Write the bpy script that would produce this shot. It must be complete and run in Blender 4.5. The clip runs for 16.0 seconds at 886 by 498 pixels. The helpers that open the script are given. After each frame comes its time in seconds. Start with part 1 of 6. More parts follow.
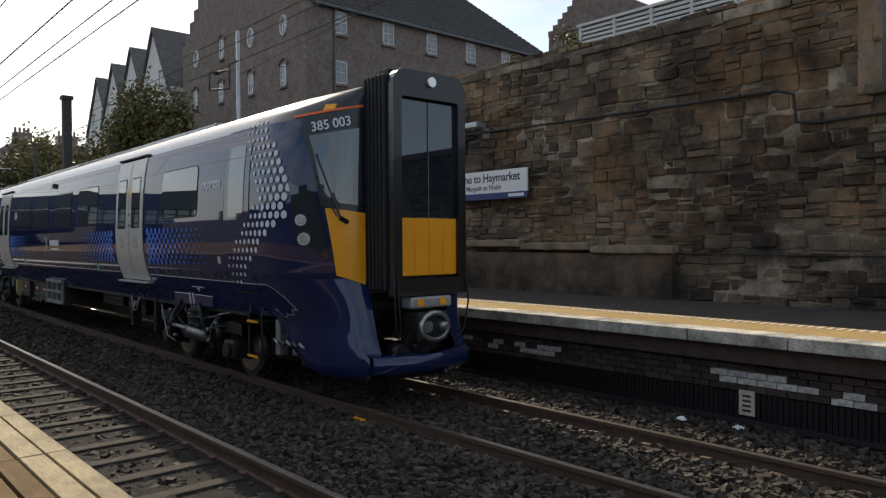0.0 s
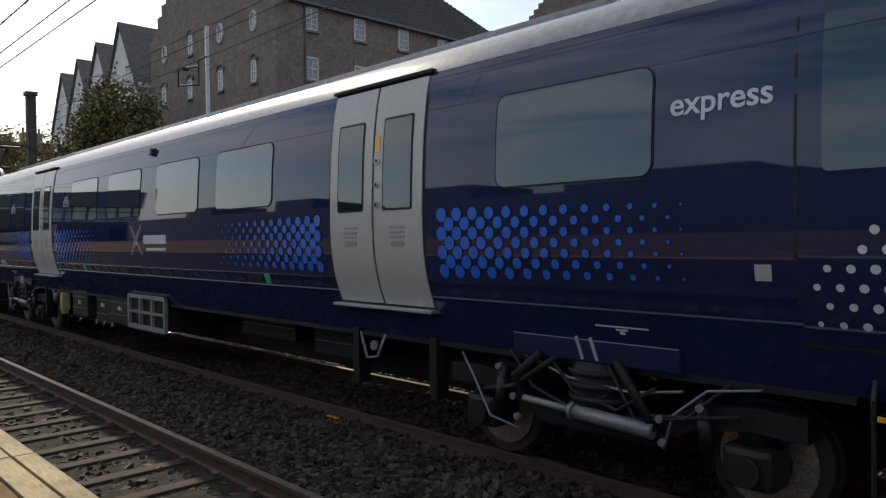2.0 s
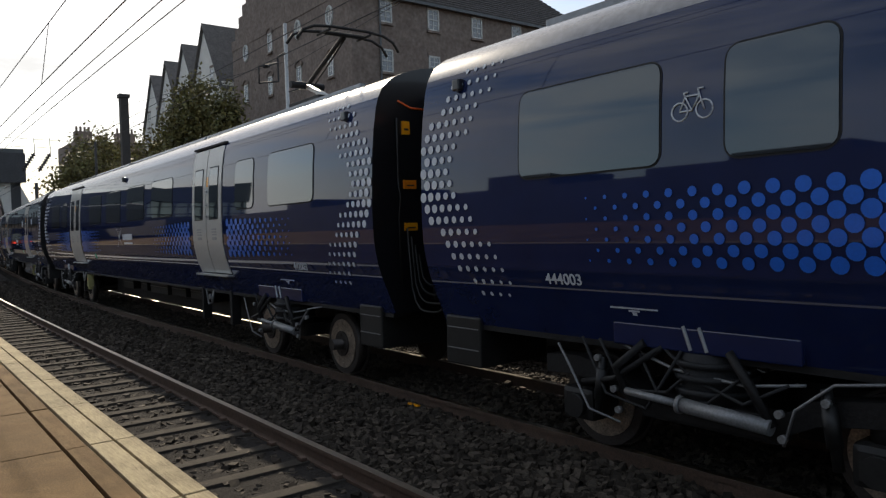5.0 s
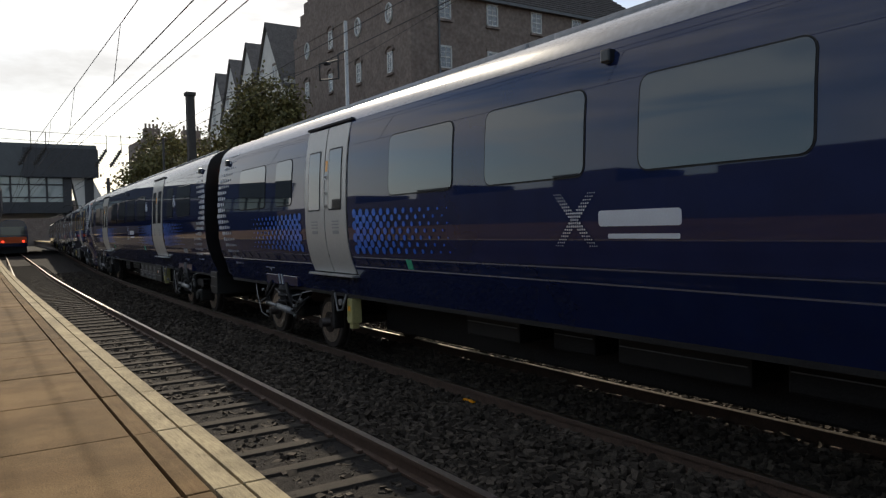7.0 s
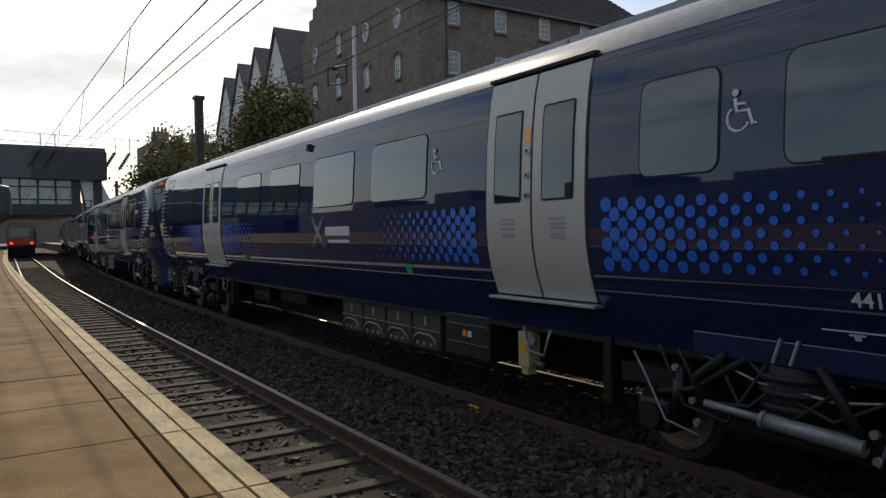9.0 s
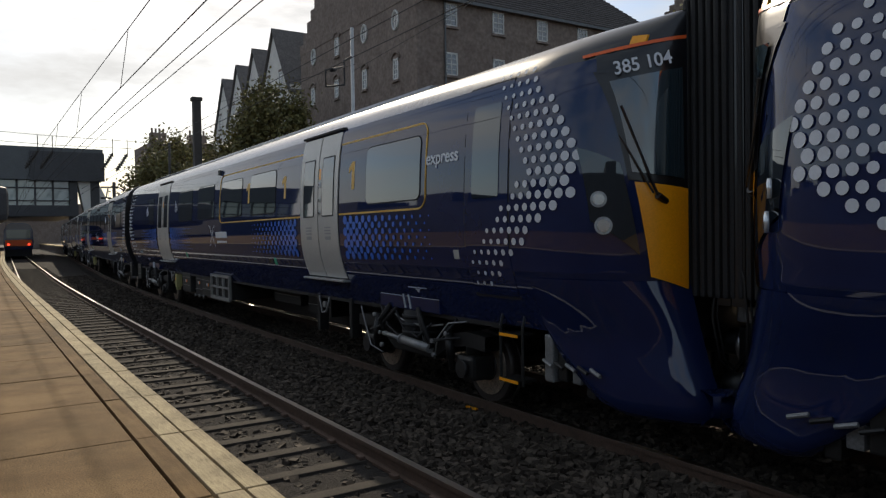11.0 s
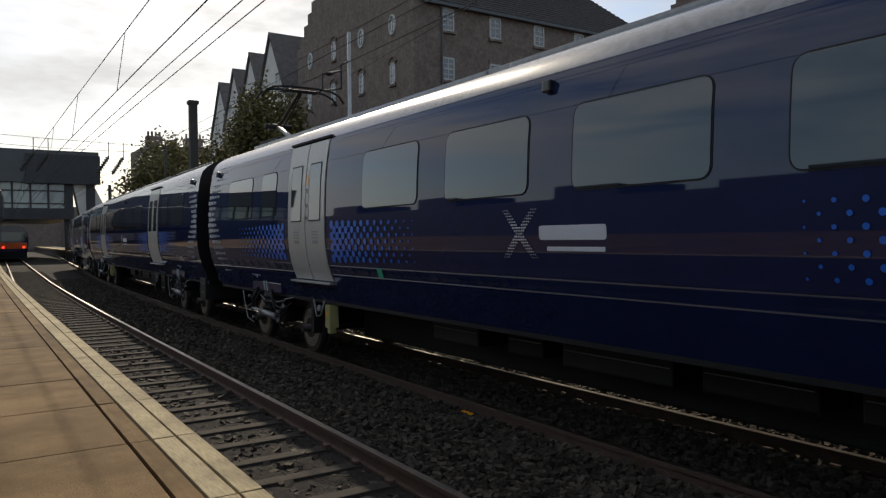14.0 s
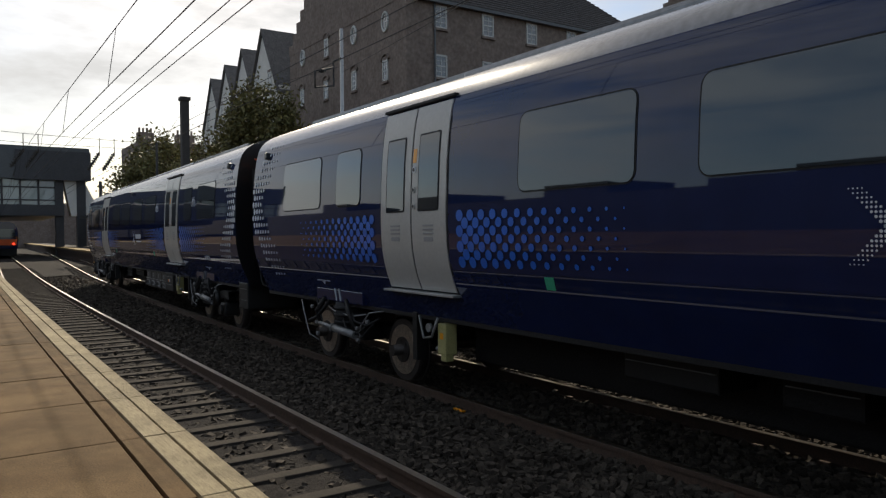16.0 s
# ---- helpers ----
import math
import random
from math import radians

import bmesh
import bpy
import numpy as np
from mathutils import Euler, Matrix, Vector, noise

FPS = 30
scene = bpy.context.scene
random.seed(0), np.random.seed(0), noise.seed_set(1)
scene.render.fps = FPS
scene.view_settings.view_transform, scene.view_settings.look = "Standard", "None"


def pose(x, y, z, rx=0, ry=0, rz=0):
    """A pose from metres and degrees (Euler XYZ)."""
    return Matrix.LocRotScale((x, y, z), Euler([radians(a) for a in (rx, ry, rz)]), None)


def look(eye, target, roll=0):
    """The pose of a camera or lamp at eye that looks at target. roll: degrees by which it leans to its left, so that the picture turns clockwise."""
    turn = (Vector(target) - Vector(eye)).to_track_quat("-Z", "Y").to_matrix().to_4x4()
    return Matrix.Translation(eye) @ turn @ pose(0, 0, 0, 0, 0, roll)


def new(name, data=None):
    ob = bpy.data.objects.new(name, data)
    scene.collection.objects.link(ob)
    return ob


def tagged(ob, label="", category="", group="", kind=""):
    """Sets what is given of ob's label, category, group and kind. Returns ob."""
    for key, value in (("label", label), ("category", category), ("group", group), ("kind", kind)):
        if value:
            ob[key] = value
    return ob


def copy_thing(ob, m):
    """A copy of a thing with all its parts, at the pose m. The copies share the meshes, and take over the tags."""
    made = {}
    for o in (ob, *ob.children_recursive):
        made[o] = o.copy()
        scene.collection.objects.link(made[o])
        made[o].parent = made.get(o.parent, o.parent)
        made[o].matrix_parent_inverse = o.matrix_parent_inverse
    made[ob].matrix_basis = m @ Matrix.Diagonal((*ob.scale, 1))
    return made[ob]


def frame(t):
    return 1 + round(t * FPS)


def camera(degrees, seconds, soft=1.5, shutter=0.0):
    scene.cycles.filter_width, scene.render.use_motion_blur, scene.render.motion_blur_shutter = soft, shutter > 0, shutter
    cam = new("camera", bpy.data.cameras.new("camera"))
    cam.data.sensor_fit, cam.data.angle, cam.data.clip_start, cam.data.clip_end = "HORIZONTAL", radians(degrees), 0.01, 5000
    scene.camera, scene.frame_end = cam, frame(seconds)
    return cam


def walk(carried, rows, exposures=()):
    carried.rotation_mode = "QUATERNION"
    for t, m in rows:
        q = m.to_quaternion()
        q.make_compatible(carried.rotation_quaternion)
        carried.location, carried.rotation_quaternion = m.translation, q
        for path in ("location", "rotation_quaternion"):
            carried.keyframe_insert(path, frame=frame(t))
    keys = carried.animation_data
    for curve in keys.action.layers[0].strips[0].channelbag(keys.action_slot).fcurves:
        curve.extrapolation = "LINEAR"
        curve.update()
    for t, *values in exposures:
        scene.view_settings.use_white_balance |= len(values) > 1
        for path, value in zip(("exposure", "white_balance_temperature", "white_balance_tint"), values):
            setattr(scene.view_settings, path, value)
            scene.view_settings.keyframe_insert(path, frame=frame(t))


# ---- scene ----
EXPOSURES = [(0.0, 0.68), (4.0, 0.68), (5.2, 0.47), (8.0, 0.35), (12.0, 0.24), (16.0, 0.18)]
cam = camera(62.4, 16.0, soft=1.3, shutter=0.0)
EYE = (-1.023, 0.0, 1.952)
LOOK = [  # seconds, yaw, pitch, roll
    (0.0, -41.73, -0.57, 0.39),
    (0.5, -42.65, -0.76, 0.20),
    (1.0, -43.17, -0.88, 0.38),
    (1.5, -43.63, -0.90, 0.61),
    (2.0, -43.84, -0.85, 0.72),
    (2.5, -44.03, -0.72, 1.05),
    (3.0, -44.28, -0.62, 1.29),
    (3.5, -44.54, -0.74, 1.75),
    (4.0, -43.91, -0.99, 1.59),
    (4.5, -41.24, -1.28, 1.67),
    (5.0, -37.82, -1.60, 1.79),
    (5.2, -36.69, -1.65, 1.87),
    (7.5, -33.14, -1.69, 1.28),
    (8.0, -32.87, -1.58, 1.16),
    (8.5, -32.80, -1.55, 0.92),
    (9.0, -32.86, -1.35, 0.88),
    (11.5, -33.08, -1.23, 0.82),
    (12.0, -33.10, -1.25, 0.64),
    (12.5, -33.21, -1.26, 0.49),
    (13.0, -33.14, -1.21, 0.57),
    (13.5, -33.20, -1.09, 0.59),
    (14.0, -33.33, -0.90, 0.63),
    (14.5, -33.63, -0.83, 0.88),
    (15.0, -33.90, -1.07, 0.80),
    (15.5, -33.96, -1.27, 0.48),
    (16.0, -33.93, -1.10, 0.50),
]
walk(cam, [(t, pose(*EYE, 90 + p, r, y)) for t, y, p, r in LOOK], EXPOSURES)


# ---------------------------------------------------------------- light
SUN_EL, SUN_AZ = radians(31), radians(17)      # height, and turn from +Y towards +X
world = bpy.data.worlds.new("sky")
scene.world = world
world.use_nodes = True
wn, wl = world.node_tree.nodes, world.node_tree.links
wn.clear()
w_out = wn.new("ShaderNodeOutputWorld")
w_bg = wn.new("ShaderNodeBackground")
w_sky = wn.new("ShaderNodeTexSky")
w_sky.sky_type, w_sky.sun_disc = "NISHITA", False
w_sky.sun_elevation, w_sky.sun_rotation = SUN_EL, SUN_AZ
w_geo = wn.new("ShaderNodeTexCoord")
w_map = wn.new("ShaderNodeMapping")
w_map.inputs["Scale"].default_value = (1.0, 1.0, 3.2)
w_noise = wn.new("ShaderNodeTexNoise")
w_noise.inputs["Scale"].default_value, w_noise.inputs["Detail"].default_value = 2.6, 9
w_noise.inputs["Roughness"].default_value = 0.58
w_ramp = wn.new("ShaderNodeValToRGB")
w_ramp.color_ramp.elements[0].position, w_ramp.color_ramp.elements[1].position = 0.36, 0.62
w_mix = wn.new("ShaderNodeMixRGB")
w_dot = wn.new("ShaderNodeVectorMath")                 # clouds are brightest towards the sun
w_dot.operation = "DOT_PRODUCT"
w_dot.inputs[1].default_value = (math.sin(SUN_AZ) * math.cos(SUN_EL), math.cos(SUN_AZ) * math.cos(SUN_EL), math.sin(SUN_EL))
w_glow = wn.new("ShaderNodeMapRange")
w_glow.inputs["From Min"].default_value, w_glow.inputs["From Max"].default_value = 0.0, 0.9
w_glow.inputs["To Min"].default_value, w_glow.inputs["To Max"].default_value = 4.3, 7.1
w_cloud = wn.new("ShaderNodeMixRGB")
w_cloud.blend_type = "MULTIPLY"
w_cloud.inputs["Fac"].default_value = 1.0
w_tone = wn.new("ShaderNodeValToRGB")                  # cool cloud away from the sun, warm white towards it
w_tone.color_ramp.elements[0].position, w_tone.color_ramp.elements[1].position = 0.6, 0.88
w_tone.color_ramp.elements[0].color, w_tone.color_ramp.elements[1].color = (0.86, 0.97, 1.10, 1), (1.0, 0.99, 0.97, 1)
w_unit = wn.new("ShaderNodeMapRange")
w_unit.inputs["From Min"].default_value, w_unit.inputs["From Max"].default_value = -0.6, 0.9
wl.new(w_dot.outputs["Value"], w_unit.inputs["Value"])
wl.new(w_unit.outputs["Result"], w_tone.inputs["Fac"])
wl.new(w_tone.outputs["Color"], w_cloud.inputs["Color1"])
wl.new(w_geo.outputs["Generated"], w_dot.inputs[0])
wl.new(w_dot.outputs["Value"], w_glow.inputs["Value"])
wl.new(w_glow.outputs["Result"], w_cloud.inputs["Color2"])
wl.new(w_cloud.outputs["Color"], w_mix.inputs["Color2"])
w_bg.inputs["Strength"].default_value = 0.095
wl.new(w_geo.outputs["Generated"], w_map.inputs["Vector"])
wl.new(w_map.outputs["Vector"], w_noise.inputs["Vector"])
wl.new(w_noise.outputs["Fac"], w_ramp.inputs["Fac"])
wl.new(w_ramp.outputs["Color"], w_mix.inputs["Fac"])
wl.new(w_sky.outputs["Color"], w_mix.inputs["Color1"])
wl.new(w_mix.outputs["Color"], w_bg.inputs["Color"])
wl.new(w_bg.outputs["Background"], w_out.inputs["Surface"])

sun_data = bpy.data.lights.new("sun", "SUN")
sun_data.energy, sun_data.angle, sun_data.color = 3.2, radians(0.6), (1.0, 0.87, 0.68)
sun = new("sun", sun_data)
to_sun = Vector((math.sin(SUN_AZ) * math.cos(SUN_EL), math.cos(SUN_AZ) * math.cos(SUN_EL), math.sin(SUN_EL)))
sun.matrix_world = look(to_sun * 60, (0, 0, 0))


# ---------------------------------------------------------------- materials
def material(name, color, rough=0.7, metal=0.0, vary=0.25, scale=6.0, fine=60.0, bump=0.0, second=None, spread=0.5,
             coat=0.0, spec=0.5, per_object=0.0, per_island=0.0, emit=0.0, streak=None, transmission=0.0, stain=0.0, stain_scale=0.8, patch=None, patch_scale=0.5):
    """Procedural surface: colour varied by a coarse and a fine noise, optional stain colour and relief."""
    m = bpy.data.materials.new(name)
    m.use_nodes = True
    n, l = m.node_tree.nodes, m.node_tree.links
    b = n["Principled BSDF"]
    b.inputs["Metallic"].default_value = metal
    b.inputs["Roughness"].default_value = rough
    b.inputs["Specular IOR Level"].default_value = spec
    b.inputs["Coat Weight"].default_value = coat
    b.inputs["Coat Roughness"].default_value = 0.03
    b.inputs["Coat IOR"].default_value = 1.5
    b.inputs["Transmission Weight"].default_value = transmission
    if emit:
        b.inputs["Emission Color"].default_value = (*color, 1)
        b.inputs["Emission Strength"].default_value = emit
    tc = n.new("ShaderNodeTexCoord")
    mp = n.new("ShaderNodeMapping")
    if streak:
        mp.inputs["Scale"].default_value = streak
    l.new(tc.outputs["Object"], mp.inputs["Vector"])
    a, f = n.new("ShaderNodeTexNoise"), n.new("ShaderNodeTexNoise")
    a.inputs["Scale"].default_value, a.inputs["Detail"].default_value = scale, 5
    f.inputs["Scale"].default_value, f.inputs["Detail"].default_value = fine, 4
    l.new(mp.outputs["Vector"], a.inputs["Vector"])
    l.new(tc.outputs["Object"], f.inputs["Vector"])
    ramp = n.new("ShaderNodeValToRGB")
    lo, hi = max(0.0, spread - 0.18), min(1.0, spread + 0.18)
    ramp.color_ramp.elements[0].position, ramp.color_ramp.elements[1].position = lo, hi
    ramp.color_ramp.elements[0].color = (*color, 1)
    ramp.color_ramp.elements[1].color = (*(second or [c * (1 + vary) for c in color]), 1)
    l.new(a.outputs["Fac"], ramp.inputs["Fac"])
    mul = n.new("ShaderNodeMixRGB")
    mul.blend_type = "MULTIPLY"
    mul.inputs["Fac"].default_value = 1.0
    mr = n.new("ShaderNodeMapRange")
    mr.inputs["From Min"].default_value, mr.inputs["From Max"].default_value = 0.3, 0.7
    mr.inputs["To Min"].default_value, mr.inputs["To Max"].default_value = 1 - vary, 1 + vary * 0.6
    l.new(f.outputs["Fac"], mr.inputs["Value"])
    l.new(ramp.outputs["Color"], mul.inputs["Color1"])
    l.new(mr.outputs["Result"], mul.inputs["Color2"])
    col = mul.outputs["Color"]
    if per_object or per_island:
        src = n.new("ShaderNodeObjectInfo").outputs["Random"] if per_object else n.new("ShaderNodeNewGeometry").outputs["Random Per Island"]
        amt = per_object or per_island
        r2 = n.new("ShaderNodeMapRange")
        r2.inputs["To Min"].default_value, r2.inputs["To Max"].default_value = 1 - amt, 1 + amt
        l.new(src, r2.inputs["Value"])
        m2 = n.new("ShaderNodeMixRGB")
        m2.blend_type = "MULTIPLY"
        m2.inputs["Fac"].default_value = 1.0
        l.new(col, m2.inputs["Color1"])
        l.new(r2.outputs["Result"], m2.inputs["Color2"])
        col = m2.outputs["Color"]
    if patch:                                            # broad areas of another tint
        gp, pn, pm, px = n.new("ShaderNodeNewGeometry"), n.new("ShaderNodeTexNoise"), n.new("ShaderNodeMapRange"), n.new("ShaderNodeMixRGB")
        pn.inputs["Scale"].default_value, pn.inputs["Detail"].default_value = patch_scale, 7
        pn.inputs["Roughness"].default_value = 0.7
        pm.inputs["From Min"].default_value, pm.inputs["From Max"].default_value = 0.48, 0.62
        pm.inputs["To Max"].default_value = 0.8
        px.inputs["Color2"].default_value = (*patch, 1)
        l.new(gp.outputs["Position"], pn.inputs["Vector"])
        l.new(pn.outputs["Fac"], pm.inputs["Value"])
        l.new(pm.outputs["Result"], px.inputs["Fac"])
        l.new(col, px.inputs["Color1"])
        col = px.outputs["Color"]
    if stain:                                            # broad weather stains that run over joints
        ge, sn, sm = n.new("ShaderNodeNewGeometry"), n.new("ShaderNodeTexNoise"), n.new("ShaderNodeMapRange")
        sn.inputs["Scale"].default_value, sn.inputs["Detail"].default_value = stain_scale, 8
        sn.inputs["Roughness"].default_value = 0.65
        sm.inputs["From Min"].default_value, sm.inputs["From Max"].default_value = 0.36, 0.64
        sm.inputs["To Min"].default_value, sm.inputs["To Max"].default_value = 1 - stain, 1 + stain * 0.35
        m3 = n.new("ShaderNodeMixRGB")
        m3.blend_type = "MULTIPLY"
        m3.inputs["Fac"].default_value = 1.0
        l.new(ge.outputs["Position"], sn.inputs["Vector"])
        l.new(sn.outputs["Fac"], sm.inputs["Value"])
        l.new(col, m3.inputs["Color1"])
        l.new(sm.outputs["Result"], m3.inputs["Color2"])
        col = m3.outputs["Color"]
    l.new(col, b.inputs["Base Color"])
    if bump:
        bp = n.new("ShaderNodeBump")
        bp.inputs["Strength"].default_value, bp.inputs["Distance"].default_value = bump, 0.02
        l.new(f.outputs["Fac"], bp.inputs["Height"])
        l.new(bp.outputs["Normal"], b.inputs["Normal"])
    return m


M = {}
M["navy"] = material("navy_paint", (0.010, 0.018, 0.066), 0.5, vary=0.12, scale=0.8, fine=3, coat=1.0, spec=0.0)
M["roof"] = material("grey_roof", (0.20, 0.205, 0.215), 0.24, metal=0.55, vary=0.2, scale=1.5, fine=12, streak=(1, 0.2, 1))
M["black"] = material("black_paint", (0.008, 0.008, 0.01), 0.3, vary=0.3, coat=0.3)
M["rubber"] = material("black_rubber", (0.012, 0.012, 0.013), 0.75, vary=0.4, bump=0.15)
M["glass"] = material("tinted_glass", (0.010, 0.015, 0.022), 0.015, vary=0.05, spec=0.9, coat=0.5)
M["glass"].node_tree.nodes["Principled BSDF"].inputs["Specular Tint"].default_value = (0.82, 0.93, 1.0, 1)   # blue of the mirrored sky, put into the reflection tint
M["cabglass"] = material("windscreen_glass", (0.02, 0.035, 0.045), 0.02, vary=0.05, spec=1.0, coat=0.8)
M["door"] = material("pale_grey_paint", (0.47, 0.455, 0.42), 0.35, vary=0.06, scale=2, fine=20, coat=0.3)
M["white"] = material("white_decal", (0.62, 0.64, 0.68), 0.4, vary=0.05)
M["blue"] = material("blue_decal", (0.008, 0.13, 0.62), 0.35, vary=0.08, coat=0.6)
M["yellow"] = material("yellow_paint", (0.9, 0.36, 0.004), 0.4, vary=0.08, scale=3, coat=0.4)
M["orange"] = material("orange_line", (0.75, 0.12, 0.02), 0.4, vary=0.05)
M["orange_label"] = material("orange_label", (0.85, 0.25, 0.01), 0.45, vary=0.08)
M["isolator"] = material("pale_yellow_enamel", (0.42, 0.38, 0.16), 0.5, vary=0.2, scale=8)
M["cellgrey"] = material("brown_grey_enamel", (0.05, 0.045, 0.04), 0.5, vary=0.3, scale=4, fine=40)
M["gold"] = material("gold_line", (0.72, 0.42, 0.06), 0.4, vary=0.05)
M["green"] = material("green_label", (0.05, 0.42, 0.24), 0.5, vary=0.1)
M["steel"] = material("worn_steel", (0.36, 0.35, 0.34), 0.35, metal=0.9, vary=0.3, scale=8, fine=60)
M["chrome"] = material("bright_steel", (0.7, 0.7, 0.7), 0.22, metal=1.0, vary=0.1)
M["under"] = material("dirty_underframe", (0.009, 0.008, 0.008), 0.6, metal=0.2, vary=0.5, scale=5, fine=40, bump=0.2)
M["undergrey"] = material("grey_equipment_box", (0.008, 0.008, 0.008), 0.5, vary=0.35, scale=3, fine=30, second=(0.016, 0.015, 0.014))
M["wheel"] = material("dark_wheel_steel", (0.07, 0.06, 0.055), 0.5, metal=0.6, vary=0.3, scale=10)
M["damper"] = material("grey_damper", (0.22, 0.22, 0.22), 0.45, metal=0.4, vary=0.25, scale=10)
M["print"] = material("faint_print", (0.30, 0.30, 0.30), 0.5, vary=0.05)
M["disc"] = material("brake_disc", (0.5, 0.42, 0.34), 0.35, metal=0.8, vary=0.4, scale=14)
M["rail"] = material("rusty_rail_side", (0.075, 0.045, 0.03), 0.75, vary=0.4, scale=9, fine=70, bump=0.3)
M["railtop"] = material("polished_rail_head", (0.62, 0.56, 0.48), 0.32, metal=1.0, vary=0.15, streak=(8, 0.3, 1))
M["concrete"] = material("weathered_concrete", (0.042, 0.037, 0.032), 0.9, vary=0.3, scale=5, fine=90, bump=0.3, second=(0.066, 0.057, 0.048), spec=0.1)
M["ballast"] = material("ballast_stone", (0.050, 0.041, 0.033), 0.85, vary=0.4, scale=30, fine=140, per_island=0.6, spec=0.15, second=(0.078, 0.063, 0.049))
M["ground"] = material("dark_ballast_bed", (0.03, 0.027, 0.025), 0.95, spec=0.1, vary=0.6, scale=14, fine=90, bump=1.0)
M["paving"] = material("brown_paving", (0.145, 0.088, 0.040), 0.85, vary=0.5, scale=2.2, fine=160, bump=0.25, second=(0.205, 0.132, 0.063), per_object=0.14, spec=0.08, stain=0.35, stain_scale=1.6)
M["coping"] = material("worn_cream_paint", (0.44, 0.36, 0.22), 0.8, vary=0.35, scale=9, fine=120, bump=0.3, second=(0.27, 0.215, 0.135), spread=0.6, spec=0.1, stain=0.3, stain_scale=3.0)
M["farcoping"] = material("worn_white_edge", (0.62, 0.58, 0.50), 0.8, vary=0.35, scale=3, fine=50, bump=0.3, second=(0.30, 0.25, 0.19), spread=0.6, stain=0.6, stain_scale=2.5)
# paving colour darkened to carry the stone wall's shade
M["wallshade"] = material("wall_shade_paving", (0.055, 0.05, 0.046), 0.85, vary=0.35, scale=2, fine=120, bump=0.3, second=(0.08, 0.07, 0.06), spec=0.15)
M["tactile"] = material("buff_paving", (0.42, 0.29, 0.12), 0.8, vary=0.25, scale=6, fine=80, second=(0.34, 0.23, 0.10), spec=0.15)
M["stud"] = material("pale_line", (0.60, 0.54, 0.42), 0.8, vary=0.2)
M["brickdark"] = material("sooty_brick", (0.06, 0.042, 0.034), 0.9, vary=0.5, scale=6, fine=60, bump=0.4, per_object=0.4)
M["brickwhite"] = material("white_glazed_brick", (0.68, 0.65, 0.6), 0.45, vary=0.3, scale=14, fine=60, second=(0.2, 0.17, 0.15), spread=0.62, per_object=0.15)
M["stone"] = material("rubble_stone", (0.235, 0.168, 0.106), 0.92, vary=0.5, scale=3.5, fine=38, bump=1.0, second=(0.11, 0.08, 0.056), per_object=0.6, stain=0.78, stain_scale=0.8, patch=(0.34, 0.19, 0.085))
M["stonejoin"] = material("rubble_stone_far", (0.215, 0.163, 0.112), 0.92, vary=0.4, scale=4, fine=45, bump=0.8, second=(0.13, 0.096, 0.068), per_island=0.6, stain=0.78, stain_scale=0.8, patch=(0.30, 0.175, 0.085))
M["mortar"] = material("dark_mortar", (0.17, 0.135, 0.10), 0.95, vary=0.4, scale=3, fine=60, bump=0.6, second=(0.09, 0.07, 0.052), stain=0.5, stain_scale=0.8, patch=(0.52, 0.43, 0.31), patch_scale=0.9)
M["ledge"] = material("sandstone_ledge", (0.33, 0.26, 0.17), 0.9, vary=0.3, scale=4, fine=50, bump=0.4, second=(0.16, 0.13, 0.09))
M["masonry"] = material("grey_masonry", (0.19, 0.145, 0.122), 0.92, vary=0.30, scale=1.2, fine=4, bump=0.35, second=(0.25, 0.20, 0.17))
M["slate"] = material("slate_roof", (0.062, 0.056, 0.054), 0.85, spec=0.2, vary=0.45, scale=2, fine=9, bump=0.4, streak=(1, 1, 4))
M["harl"] = material("pale_render", (0.72, 0.69, 0.64), 0.9, vary=0.12, scale=1, fine=20)
M["winframe"] = material("white_window_paint", (0.55, 0.55, 0.53), 0.5, vary=0.06)
M["houseglass"] = material("house_glass", (0.10, 0.12, 0.14), 0.05, vary=0.1, spec=1.0, coat=1.0)
M["leaf"] = material("leaves", (0.115, 0.12, 0.04), 0.6, vary=0.4, scale=2, fine=8, second=(0.19, 0.15, 0.045), per_island=0.45)
M["bark"] = material("bark", (0.07, 0.055, 0.04), 0.9, vary=0.4, bump=0.5)
M["mast"] = material("dark_mast", (0.05, 0.045, 0.042), 0.8, vary=0.3, scale=3, bump=0.2)
M["galv"] = material("galvanised_steel", (0.42, 0.43, 0.43), 0.45, metal=0.7, vary=0.15)
M["wire"] = material("dark_wire", (0.03, 0.03, 0.032), 0.8, metal=0.0, vary=0.1)
M["signwhite"] = material("sign_white", (0.72, 0.72, 0.72), 0.4, vary=0.04)
M["signblue"] = material("sign_blue", (0.02, 0.04, 0.16), 0.4, vary=0.04)
M["ink"] = material("dark_ink", (0.02, 0.02, 0.04), 0.5, vary=0.05)
M["cladding"] = material("grey_cladding", (0.11, 0.115, 0.12), 0.5, metal=0.3, vary=0.15, scale=1, fine=8)
M["darkclad"] = material("dark_cladding", (0.05, 0.05, 0.055), 0.5, vary=0.2, scale=1, fine=8)
M["bridgeglass"] = material("footbridge_glass", (0.30, 0.36, 0.36), 0.05, vary=0.1, spec=1.0, coat=1.0)
M["redlamp"] = material("red_tail_lamp", (1.0, 0.05, 0.02), 0.3, emit=2.5)
M["amber"] = material("amber_display", (1.0, 0.35, 0.04), 0.3, emit=1.2)
M["paleframe"] = material("dull_white_frame", (0.24, 0.235, 0.22), 0.5, vary=0.25, scale=6)
# slate lightened so that its colour carries the distance haze
M["hazeslate"] = material("haze_paled_slate", (0.13, 0.12, 0.115), 0.85, spec=0.2, vary=0.3, scale=2, fine=9, bump=0.3)
